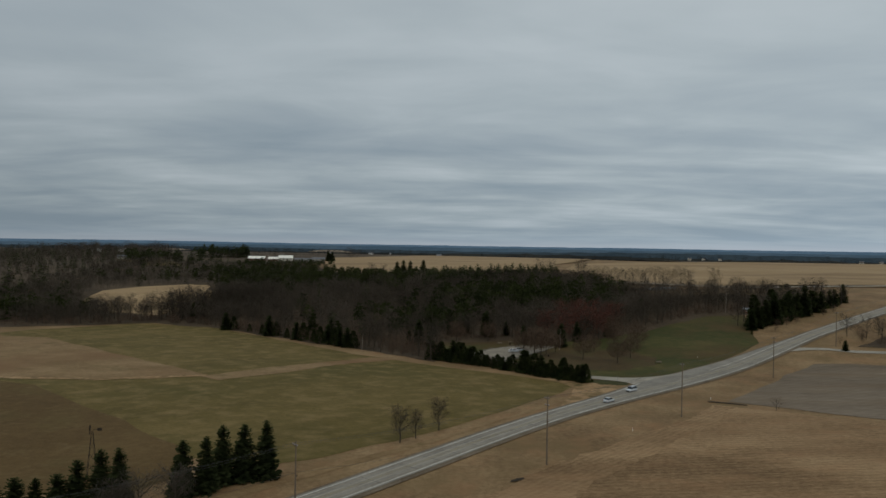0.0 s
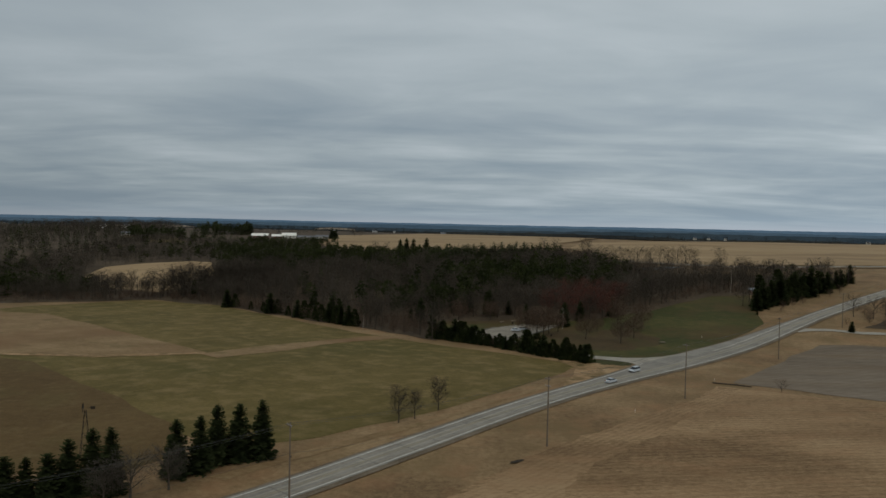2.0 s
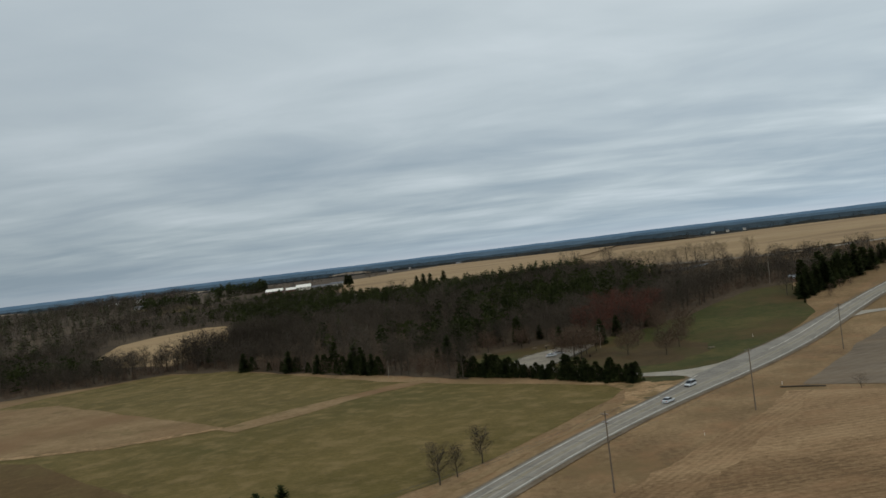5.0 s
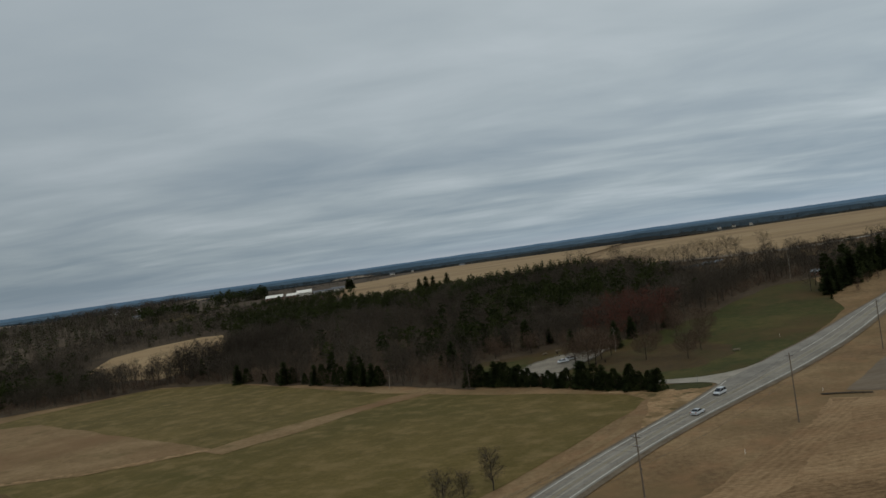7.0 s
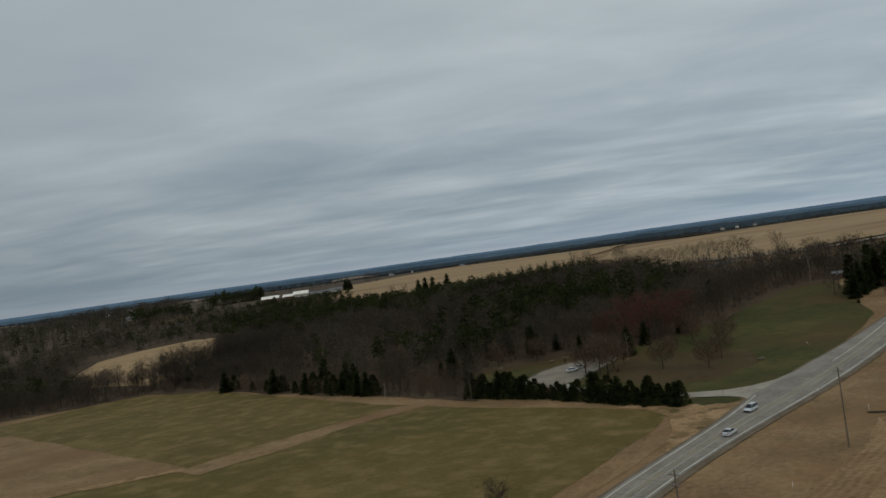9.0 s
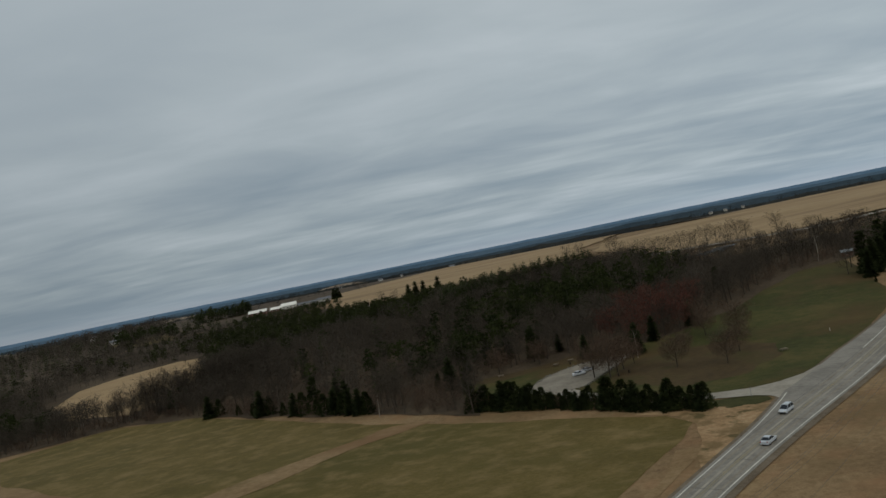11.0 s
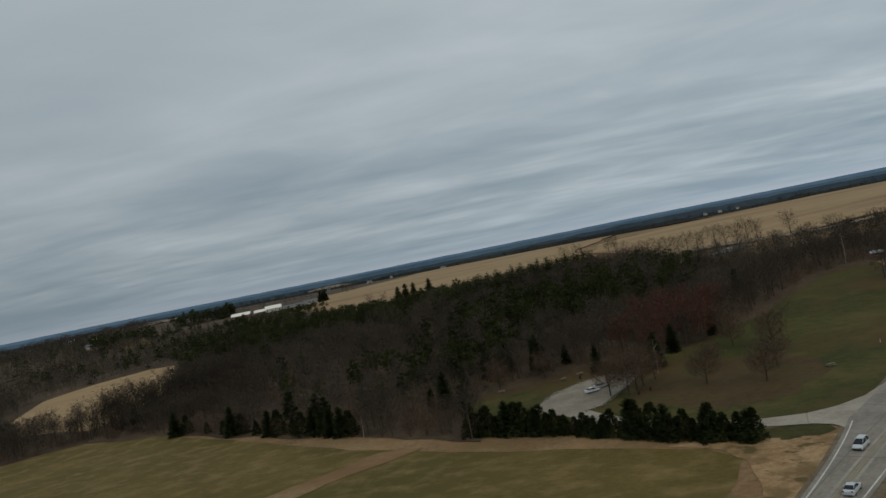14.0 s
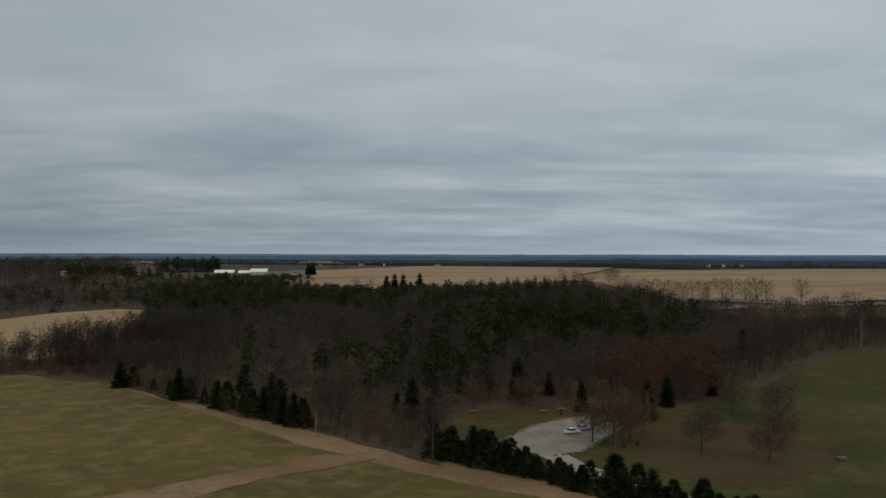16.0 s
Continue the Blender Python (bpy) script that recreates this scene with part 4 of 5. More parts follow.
def mass(name, spots, shapes, mats, label, category, sizes, seed):
    """One object of many trees: rows of verts turned, scaled and set down."""
    r = random.Random(seed)
    ready = []
    for wood, crown in shapes:
        v = np.array([tuple(p) for p in wood.v + crown.v])
        rounded, wound = crown_normals(crown.v, crown.f, v[:, 2].max())
        round_stem = np.array([(p.x, p.y - 0.05, 0.2) for p in wood.v])
        nrm = np.concatenate([round_stem / np.linalg.norm(round_stem, axis=1, keepdims=True), rounded])
        f = [tuple(f) for f in wood.f] + [tuple(len(wood.v) + i for i in f) for f in wound]
        sizes_f = np.array([len(q) for q in f], np.int32)
        ready.append((v, sizes_f, np.array([i for q in f for i in q], np.int32), np.array([0] * len(wood.f) + [1] * len(crown.f), np.int32), nrm))
    allv, alls, allf, alli, alln, n = [], [], [], [], [], 0
    for x, y in spots:
        v, fsz, fl, idx, nrm = ready[r.randrange(len(ready))]
        a, s, t = r.uniform(0, 6.28), r.uniform(*sizes), r.uniform(0.85, 1.15)
        s *= 1 if y < 560 or y > 990 or x < -300 else max(0.55, 1 - (y - 560) / 500)
        c, d = math.cos(a) * s, math.sin(a) * s
        allv.append(np.stack([v[:, 0] * c - v[:, 1] * d + x, v[:, 0] * d + v[:, 1] * c + y, v[:, 2] * s * t + ground_z(x, y) - 0.2], 1))
        alln.append(np.stack([nrm[:, 0] * math.cos(a) - nrm[:, 1] * math.sin(a), nrm[:, 0] * math.sin(a) + nrm[:, 1] * math.cos(a), nrm[:, 2]], 1))
        alls.append(fsz)
        allf.append(fl + n)
        alli.append(idx)
        n += len(v)
    if not allv:
        return None
    me = bpy.data.meshes.new(name)
    fill_mesh(me, np.concatenate(allv).astype(np.float32), np.concatenate(alls), np.concatenate(allf))
    for m in mats:
        me.materials.append(m)
    me.polygons.foreach_set("material_index", np.concatenate(alli))
    set_normals(me, np.concatenate(alln))
    return tagged(new(name, me), label, category, kind="stuff")


def fuzzy_tree(seed, h, spread, twigs, width, limbs=6):
    """A leafless tree for the depth of a wood: stem, few limbs and a rounded haze of twigs."""
    rng = random.Random(seed)
    wood, crown = bare_tree(seed, h, spread, limbs, 1 if limbs > 3 else 0, 0, width)
    for i in range(twigs):
        d = Vector((rng.gauss(0, 1), rng.gauss(0, 1), rng.gauss(0, 1))).normalized() * rng.random() ** 0.42
        p = Vector((d.x * spread * h, d.y * spread * h, h * (0.62 + 0.36 * d.z)))
        crown.blade(p, d + Vector((rng.uniform(-0.7, 0.7), rng.uniform(-0.7, 0.7), rng.uniform(0.0, 1.0))), h * rng.uniform(0.05, 0.11), width, rng)
    return wood, crown


LOW_BARE = [fuzzy_tree(40 + i, 12.5, 0.27 + 0.04 * i, 300, 0.18) for i in range(4)]
def low_pine(seed, h, spread, clumps):
    rng = random.Random(seed)
    wood, crown = Shape(), Shape()
    wood.tube((0, 0, -0.4), (0, 0, h * 0.9), h * 0.018, 0.05, 4)
    for i in range(clumps):
        d = Vector((rng.gauss(0, 1), rng.gauss(0, 1), rng.gauss(0, 1))).normalized() * rng.random() ** 0.4
        c = Vector((d.x * spread * h * (1 - 0.35 * d.z), d.y * spread * h * (1 - 0.35 * d.z), h * (0.6 + 0.38 * d.z)))
        for j in range(9):
            e = Vector((rng.gauss(0, 1), rng.gauss(0, 1), rng.gauss(0.2, 0.6)))
            crown.blade(c + e * h * 0.02, e, h * 0.075, h * 0.05, rng)
    return wood, crown


LOW_PINE = [low_pine(60 + i, 13, 0.27, 34) for i in range(3)]
LOW_FIR = [conifer(50 + i, 13, 0.27 + 0.03 * i, 13, 8, 2, 0.1, 0.62) for i in range(3)]
deep_fir = [p for p in deep if wood_rng.random() < conifer_share(*p)]
chosen = set(deep_fir)
deep_bare = [p for p in deep if p not in chosen]
near_bare = [p for p in deep_bare if p[1] < 620 and not (-150 < p[0] < 0 and p[1] < 455 and wood_rng.random() < 0.5)]
def bush(seed, h, blades, width):
    rng = random.Random(seed)
    wood, crown = Shape(), Shape()
    for i in range(4):
        wood.tube((rng.uniform(-0.3, 0.3), rng.uniform(-0.3, 0.3), -0.2), (rng.uniform(-0.4, 0.4) * h, rng.uniform(-0.4, 0.4) * h, h * 0.8), 0.05, 0.02, 3)
    for i in range(blades):
        d = Vector((rng.gauss(0, 1), rng.gauss(0, 1), abs(rng.gauss(0, 1)))).normalized() * rng.random() ** 0.45
        crown.blade(Vector((d.x * h * 0.6, d.y * h * 0.6, h * (0.08 + 0.85 * d.z))), d + Vector((rng.uniform(-0.6, 0.6), rng.uniform(-0.6, 0.6), rng.uniform(0.1, 1))), h * rng.uniform(0.12, 0.25), width, rng)
    return wood, crown


BUSHES = [bush(70 + i, 3.6, 66, 0.17) for i in range(3)]
under = scattered(WOOD, 5.2, 14, (CLEARING,))
mass("undergrowth", [p for p in under if p[1] < 560 and edge_distance(p) > 1.5], BUSHES, (M_BARK, M_TWIG_PINK), "dense reddish-brown undergrowth beneath bare trees", "undergrowth", (0.55, 1.1), 8)
mass("bare_woodland", near_bare, LOW_BARE, (M_BARK, M_TWIG), "dense grey-brown leafless woodland", "woodland", (0.6, 1.2), 1)
mass("evergreen_woodland", deep_fir, LOW_PINE + LOW_FIR[:1], (M_BARK, M_PINE), "dark evergreen stand among bare trees", "woodland", (0.7, 1.25), 2)
FAR_BARE = [fuzzy_tree(80 + i, 12.5, 0.3 + 0.03 * i, 74, 0.4, 2) for i in range(3)]
SPECK_BARE = [fuzzy_tree(84 + i, 12.5, 0.38, 34, 0.7, 1) for i in range(2)]
mass("back_woodland", [p for p in deep_bare if p[1] >= 620], FAR_BARE, (M_BARK, M_TWIG), "leafless woodland on the far slope", "woodland", (0.75, 1.1), 3)
# the spruce rank that stands above the wood
rank = []
rr = random.Random(12)
for i in range(210):
    u = i / 209
    rank.append((-5 + 110 * u + rr.uniform(-4, 4), 562 + 86 * u + rr.uniform(-13, 13)))
mass("spruce_rank", rank, LOW_FIR, (M_BARK, M_NEEDLE), "ragged rank of tall dark spruces above the wood", "spruce rank", (1.2, 1.42), 4)
# trees round the farm and the western woods
west = scattered([(-900, 420), (-330, 404), (-330, 900), (-240, 880), (-230, 930), (-300, 1010), (-420, 1020), (-420, 1180), (-700, 1200), (-900, 1100)], 13.5, 6, ([(-425, 995), (-320, 845), (-285, 855), (-300, 910), (-365, 1015)],))
west_fir = [p for p in west if (p[0] > -330 and p[1] > 700) or rr.random() < 0.28]
gone = set(west_fir)
mass("western_woodland", [p for p in west if p not in gone], FAR_BARE, (M_BARK, M_TWIG), "wide leafless woodland to the west", "woodland", (0.8, 1.15), 5)
mass("western_evergreens", west_fir, LOW_FIR, (M_BARK, M_NEEDLE), "dark evergreens among the western woods", "woodland", (0.8, 1.2), 6)
far_belt = scattered([(-1300, 1250), (-600, 1220), (-330, 1040), (-140, 1110), (-60, 1180), (40, 1300), (262, 1180), (345, 1015), (470, 1055), (700, 1055), (900, 1010), (1400, 1000), (1500, 1700), (-1500, 1700)], 27, 9)
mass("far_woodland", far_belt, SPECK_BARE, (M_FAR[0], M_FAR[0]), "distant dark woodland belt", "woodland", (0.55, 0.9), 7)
hedge = random.Random(31)
for i in range(38):
    u = i / 37
    x, y = -170 + 66 * u + hedge.uniform(-3, 3), 466 + 26 * u + hedge.uniform(-8, 8)
    plant(("bare_b", "bare", "bare_c")[i % 3], x, y, hedge.uniform(1.15, 1.5))
for i in range(18):
    u = i / 17
    plant("brush", -172 + 62 * u + hedge.uniform(-2, 2), 458 + 22 * u + hedge.uniform(-4, 4), hedge.uniform(0.9, 1.3))
for x, y, s in ((-188, 466, 1.2), (-194, 462, 1.1), (-200, 470, 1.0), (-208, 468, 1.15), (-216, 474, 1.0)):
    plant("bare_b", x, y, s)
for x, y, s in ((152, 612, 1.0), (157, 610, 0.9), (163, 612, 1.05), (169, 609, 0.9), (173, 611, 1.0), (180, 606, 1.1), (187, 607, 1.05), (193, 603, 1.0), (199, 600, 1.15), (206, 602, 1.0), (224, 594, 1.1), (146, 616, 1.0), (140, 622, 1.05), (134, 630, 1.0), (128, 640, 1.1), (150, 780, 1.0), (158, 790, 0.9), (120, 770, 1.0), (108, 760, 1.05)):
    plant("bare_c", x, y, s)
for x, y, s in ((-138, 978, 1.5), (-133, 981, 1.45), (-135, 975, 1.3)):
    plant("cedar_b", x, y, s)
# dark evergreens round the farm, and the bare knoll with the houses
farm = random.Random(41)
mass("farm_evergreens", [(farm.uniform(-218, -112), farm.uniform(822, 868)) for i in range(95)] + [(farm.uniform(-345, -272), farm.uniform(1070, 1120)) for i in range(60)] + [(farm.uniform(-380, -310), farm.uniform(905, 940)) for i in range(34)],
     LOW_PINE + LOW_FIR[:2], (M_BARK, M_NEEDLE), "dark evergreen shelter belts round the farm", "woodland", (1.1, 1.5), 11)
mass("knoll_woodland", [(farm.uniform(-580, -395), farm.uniform(1090, 1180)) for i in range(190)], FAR_BARE, (M_BARK, M_TWIG), "leafless trees on a wooded knoll", "woodland", (1.2, 1.7), 12)
for x, y, s in ((-60, 735, 0.8), (-50, 742, 0.7), (-120, 1085, 1.2), (-112, 1090, 1.0)):
    plant("bare_c", x, y, s)
for x, y, s in ((-34, 690, 1.2), (-28, 688, 1.3), (-22, 690, 1.25), (-10, 694, 1.3)):
    plant("spruce_b", x, y, s)


# ---- distance: low wooded ridges up to the skyline, haze in their colours ----
def ridge(name, radius, top, rough, mat, label, seed, base=8.0):
    """A wooded ridge, far off, in an arc before the camera."""
    n = 420
    verts, faces = [], []
    for i in range(n + 1):
        a = radians(-62 + 124 * i / n)
        for k, (dr, share) in enumerate(((0, 0.0), (40, 0.9), (120, 1.0), (400, 0.4))):
            r = radius + dr
            z = top + rough * (noise.noise((i * 0.03 + seed, k * 0.3, seed)) + 0.5 * noise.noise((i * 0.21 + seed, k, 2.0)) + 0.25 * noise.noise((i * 0.9, seed, k)))
            verts.append((r * math.sin(a), r * math.cos(a) + 40, base + (z - base) * share))
    for i in range(n):
        for k in range(3):
            b = i * 4 + k
            faces.append((b, b + 4, b + 5, b + 1))
    return tagged(mesh_object(name, verts, faces, mat), label, "ridge", kind="structure")


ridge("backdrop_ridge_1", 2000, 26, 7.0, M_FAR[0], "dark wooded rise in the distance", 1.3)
ridge("backdrop_ridge_2", 2700, 31, 6.0, M_FAR[1], "distant wooded ridge tinted blue-grey for haze", 5.7)
ridge("backdrop_ridge_3", 3500, 39, 4.5, M_FAR[2], "wooded ridge tinted blue for haze", 9.1)
ridge("backdrop_ridge_4", 4450, 50.5, 3.5, M_FAR[3], "skyline ridge tinted pale blue for haze", 14.9)


def far_field(b0, b1, r0, r1, z0, z1, mat):
    """A pale field on a far slope, between two bearings."""
    n = 14
    verts = []
    for i in range(n + 1):
        b = b0 + (b1 - b0) * i / n
        pinch = math.sin(math.pi * i / n) ** 0.5
        for r, z in ((r0, z0), (r1, z0 + (z1 - z0) * max(0.05, pinch))):
            verts.append((r * math.sin(b), r * math.cos(b) + 40, z))
    faces = [(2 * i, 2 * i + 2, 2 * i + 3, 2 * i + 1) for i in range(n)]
    tagged(mesh_object("distant_field", verts, faces, mat), "pale stubble field on a distant slope", "field", kind="structure")


# stubble tones greyed: the haze of distance is mixed into the colour
M_HAZY = material("haze_tinted_stubble", ((0.20, 0.165, 0.14), (0.26, 0.215, 0.18)), 0.01, 0.05, bump=0)
for b0, b1, r0, r1, z0, z1 in ((-0.62, -0.52, 2250, 2600, 20, 30), (-0.44, -0.31, 2250, 2620, 20, 29), (-0.17, -0.11, 2250, 2560, 20, 28.5)):
    far_field(b0, b1, r0, r1, z0, z1, M_HAZY)


# ---- things that people made ----
def pole_thing(x, y, tall, turn, arms, group="utility poles by the highway"):
    root = thing("utility_pole", "tall weathered wooden utility pole with crossarms", "utility pole", group)
    part("post", *shape_of(lambda s: s.tube((0, 0, -0.5), (0, 0, tall), 0.2, 0.12, 8)), M_WOODPOLE, root, smooth=True)
    for z, half in arms:
        arm = part("crossarm", *shape_of(lambda s: s.box((-half, 0.1, z - 0.06), (half, 0.22, z + 0.06))), M_WOODPOLE, root)
        for k in (-0.92, -0.35, 0.35, 0.92):
            part("insulator", *shape_of(lambda s: s.tube((k * half, 0.16, z + 0.06), (k * half, 0.16, z + 0.22), 0.05, 0.075, 6).tube((k * half, 0.16, z + 0.22), (k * half, 0.16, z + 0.32), 0.09, 0.03, 6)), M_CERAMIC, arm)
    part("transformer_bracket", *shape_of(lambda s: s.box((-0.08, -0.3, tall * 0.6), (0.08, -0.12, tall * 0.6 + 0.35))), M_STEEL, root)
    root.matrix_basis = pose(x, y, ground_z(x, y), 0, 0, turn)
    return root


def shape_of(make):
    s = Shape()
    make(s)
    return s.v, s.f


POLES = [(-78, 86), (-24.5, 133), (27, 171), (74, 218), (132, 286), (189, 347), (252, 404)]
for i, (x, y) in enumerate(POLES):
    a, b = POLES[max(i - 1, 0)], POLES[min(i + 1, len(POLES) - 1)]
    pole_thing(x, y, 16.2, math.degrees(math.atan2(b[1] - a[1], b[0] - a[0])) + 90, ((15.5, 0.9), (13.9, 0.7)) if i % 2 == 0 else ((15.5, 0.9),))


def cable(p, q, sag, radius, group):
    s = Shape()
    p, q = Vector(p), Vector(q)
    n = 14
    pts = [p.lerp(q, i / n) - Vector((0, 0, sag * 4 * (i / n) * (1 - i / n))) for i in range(n + 1)]
    for a, b in zip(pts, pts[1:]):
        s.tube(a, b, radius, radius, 3)
    return tagged(mesh_object("power_line", s.v, s.f, M_WIRE, True), "thin sagging grey power line between poles", "power line", group)


for (x0, y0), (x1, y1) in zip(POLES, POLES[1:]):
    d = Vector((x1 - x0, y1 - y0)).normalized()
    for off, z in ((-0.8, 15.8), (0.3, 15.8), (0.8, 15.8), (0.15, 10.5)):
        side = Vector((-d.y, d.x)) * off
        cable((x0 + side.x, y0 + side.y, ground_z(x0, y0) + z), (x1 + side.x, y1 + side.y, ground_z(x1, y1) + z), 1.3, 0.018, "power lines along the highway")


def windmill(x, y, tall):
    root = thing("windmill", "rusty open lattice windmill tower with small wheel", "windmill")
    c = [(sx, sy) for sx in (-1, 1) for sy in (-1, 1)]
    for sx, sy in c:
        part("tower_leg", *shape_of(lambda s: s.tube((sx * 1.1, sy * 1.1, -0.2), (sx * 0.14, sy * 0.14, tall), 0.07, 0.05, 4)), M_STEEL, root)
    for i in range(5):
        z0, z1 = tall * i / 5, tall * (i + 1) / 5
        w0, w1 = 1.1 - 0.96 * i / 5, 1.1 - 0.96 * (i + 1) / 5
        part("brace", *shape_of(lambda s: [s.tube((a[0] * w0, a[1] * w0, z0), (b[0] * w1, b[1] * w1, z1), 0.03, 0.03, 3) for a, b in ((c[0], c[1]), (c[1], c[3]), (c[3], c[2]), (c[2], c[0]))]), M_STEEL, root)
    wheel = part("wheel", *shape_of(lambda s: s.tube((0, -0.6, tall + 0.3), (0, -0.4, tall + 0.3), 0.18, 0.18, 8)), M_STEEL, root)
    for i in range(10):
        a = 2 * math.pi * i / 10
        u, w = Vector((math.cos(a), 0, math.sin(a))), Vector((-math.sin(a), 0.35, math.cos(a)))
        hub = Vector((0, -0.5, tall + 0.3))
        s = Shape()
        p, q = hub + u * 0.25, hub + u * 1.0
        s.v += [p - w * 0.08, p + w * 0.08, q + w * 0.2, q - w * 0.2]
        s.v += [v + Vector((0, 0.02, 0)) for v in s.v[:4]]
        s.f += [(0, 1, 2, 3), (7, 6, 5, 4), (0, 4, 5, 1), (1, 5, 6, 2), (2, 6, 7, 3), (3, 7, 4, 0)]
        part("wheel_blade", s.v, s.f, M_STEEL, wheel)
    part("tail_vane", *shape_of(lambda s: s.box((-0.02, 0.2, tall + 0.25), (0.02, 1.1, tall + 0.33)).box((-0.015, 1.0, tall), (0.015, 1.9, tall + 0.6))), M_STEEL, root)
    root.matrix_basis = pose(x, y, ground_z(x, y), 0, 0, 285)


windmill(-73, 159, 11.0)


# cars
def lofted(sections):
    """A closed body through rings of equal length."""
    s = Shape()
    n = len(sections[0])
    for ring in sections:
        s.v += [Vector(p) for p in ring]
    for i in range(len(sections) - 1):
        for k in range(n):
            s.f.append((i * n + k, i * n + (k + 1) % n, (i + 1) * n + (k + 1) % n, (i + 1) * n + k))
    s.f += [tuple(range(n - 1, -1, -1)), tuple((len(sections) - 1) * n + k for k in range(n))]
    return s.v, s.f


def car_thing(name, label, paint, profile, cabin, length, m, group=""):
    """profile: (x along, hood or deck height); cabin: (x, height) of the glasshouse. Front at +x."""
    root = thing(name, label, "car", group)
    w = 0.9

    def ring(x, top, wide):
        return [(x, -wide, 0.32), (x, -wide * 1.02, 0.62), (x, -wide * 0.97, top - 0.08), (x, -wide * 0.86, top), (x, wide * 0.86, top), (x, wide * 0.97, top - 0.08), (x, wide * 1.02, 0.62), (x, wide, 0.32)]

    body = part("body", *lofted([ring(x, t, w * (0.86 if i in (0, len(profile) - 1) else 1)) for i, (x, t) in enumerate(profile)]), paint, root, smooth=False)
    glass = []
    for x, z in cabin:
        k = 0.98 - 0.22 * (z - 0.95) / 0.8
        glass.append([(x, -w * 0.93, 0.9), (x, -w * k, z), (x, w * k, z), (x, w * 0.93, 0.9)])
    part("windows", *lofted(glass), M_GLASS, root, "dark tinted car windows")
    top = cabin[1:-1]
    s = Shape()
    part("roof", *lofted([[(x, -w * 0.76, z - 0.02), (x, -w * 0.72, z + 0.05), (x, w * 0.72, z + 0.05), (x, w * 0.76, z - 0.02)] for x, z in top]), paint, root)
    for (xa, za), (xb, zb) in ((cabin[0], cabin[1]), (cabin[-1], cabin[-2])):
        for sy in (-1, 1):
            part("roof_pillar", *shape_of(lambda s: s.tube((xa, sy * w * 0.9, 0.9), (xb, sy * w * 0.76, zb + 0.01), 0.06, 0.05, 4)), paint, root)
    mid = (cabin[1][0] + cabin[-2][0]) / 2
    for sy in (-1, 1):
        part("roof_pillar", *shape_of(lambda s: s.tube((mid, sy * w * 0.92, 0.9), (mid, sy * w * 0.76, top[0][1] + 0.01), 0.06, 0.05, 4)), paint, root)
    for x in (length * 0.31, -length * 0.3):
        for sy in (-1, 1):
            tyre = part("wheel", *shape_of(lambda s: s.tube((x, sy * 0.68, 0.32), (x, sy * 0.93, 0.32), 0.32, 0.32, 14)), M_TYRE, root)
            part("rim", *shape_of(lambda s: s.tube((x, sy * 0.9, 0.32), (x, sy * 0.945, 0.32), 0.2, 0.17, 10).tube((x, sy * 0.94, 0.32), (x, sy * 0.95, 0.32), 0.17, 0.01, 10)), M_RIM, tyre)
    for sy in (-1, 1):
        part("headlight", *shape_of(lambda s: s.box((length * 0.485, sy * 0.62 - 0.2, 0.58), (length * 0.5, sy * 0.62 + 0.2, 0.75))), M_LAMP, root)
        part("tail_light", *shape_of(lambda s: s.box((-length * 0.5, sy * 0.68 - 0.14, 0.68), (-length * 0.485, sy * 0.68 + 0.14, 0.95))), M_RED, root)
    part("bumper", *shape_of(lambda s: s.box((length * 0.47, -0.8, 0.3), (length * 0.51, 0.8, 0.52))), M_TYRE, root)
    root.matrix_basis = m
    return root


VAN_BODY = [(-2.4, 0.95), (-2.3, 1.02), (0.9, 1.02), (1.5, 0.98), (2.2, 0.8), (2.42, 0.62)]
VAN_CABIN = [(-2.32, 1.0), (-2.1, 1.68), (0.35, 1.72), (1.45, 1.0)]
SEDAN_BODY = [(-2.35, 0.82), (-2.2, 0.96), (-1.3, 1.0), (0.8, 0.98), (1.6, 0.9), (2.3, 0.68)]
SEDAN_CABIN = [(-1.75, 0.97), (-1.0, 1.4), (0.15, 1.42), (1.05, 0.97)]


def on_road(s, off, back):
    p, d = place_on_road(s, off)
    c, _ = place_on_road(s, 0.0)
    z = max(ground_z(p.x, p.y), (ground_z(p.x, p.y) + ground_z(c.x, c.y)) / 2) + 0.25
    return pose(p.x, p.y, z, 0, 0, math.degrees(math.atan2(d.y, d.x)) + (180 if back else 0))


car_thing("minivan", "silver-white minivan driving along the highway", M_CARPAINT, VAN_BODY, VAN_CABIN, 4.85, on_road(nearest_s(71, 258) - 3.0, 2.4, True))
car_thing("sedan", "silver sedan driving along the highway", M_CARPAINT, SEDAN_BODY, SEDAN_CABIN, 4.7, on_road(nearest_s(57, 239), -1.9, False))
car_thing("parked_car", "white sedan parked on the gravel", M_CARWHITE, SEDAN_BODY, SEDAN_CABIN, 4.7, pose(37.5, 345, ground_z(37.5, 345) + 0.26, 0, 0, 18))
car_thing("parked_car", "pale sedan parked on the gravel behind another", M_CARPAINT, SEDAN_BODY, SEDAN_CABIN, 4.7, pose(41, 348.5, ground_z(41, 348.5) + 0.26, 0, 0, 20))


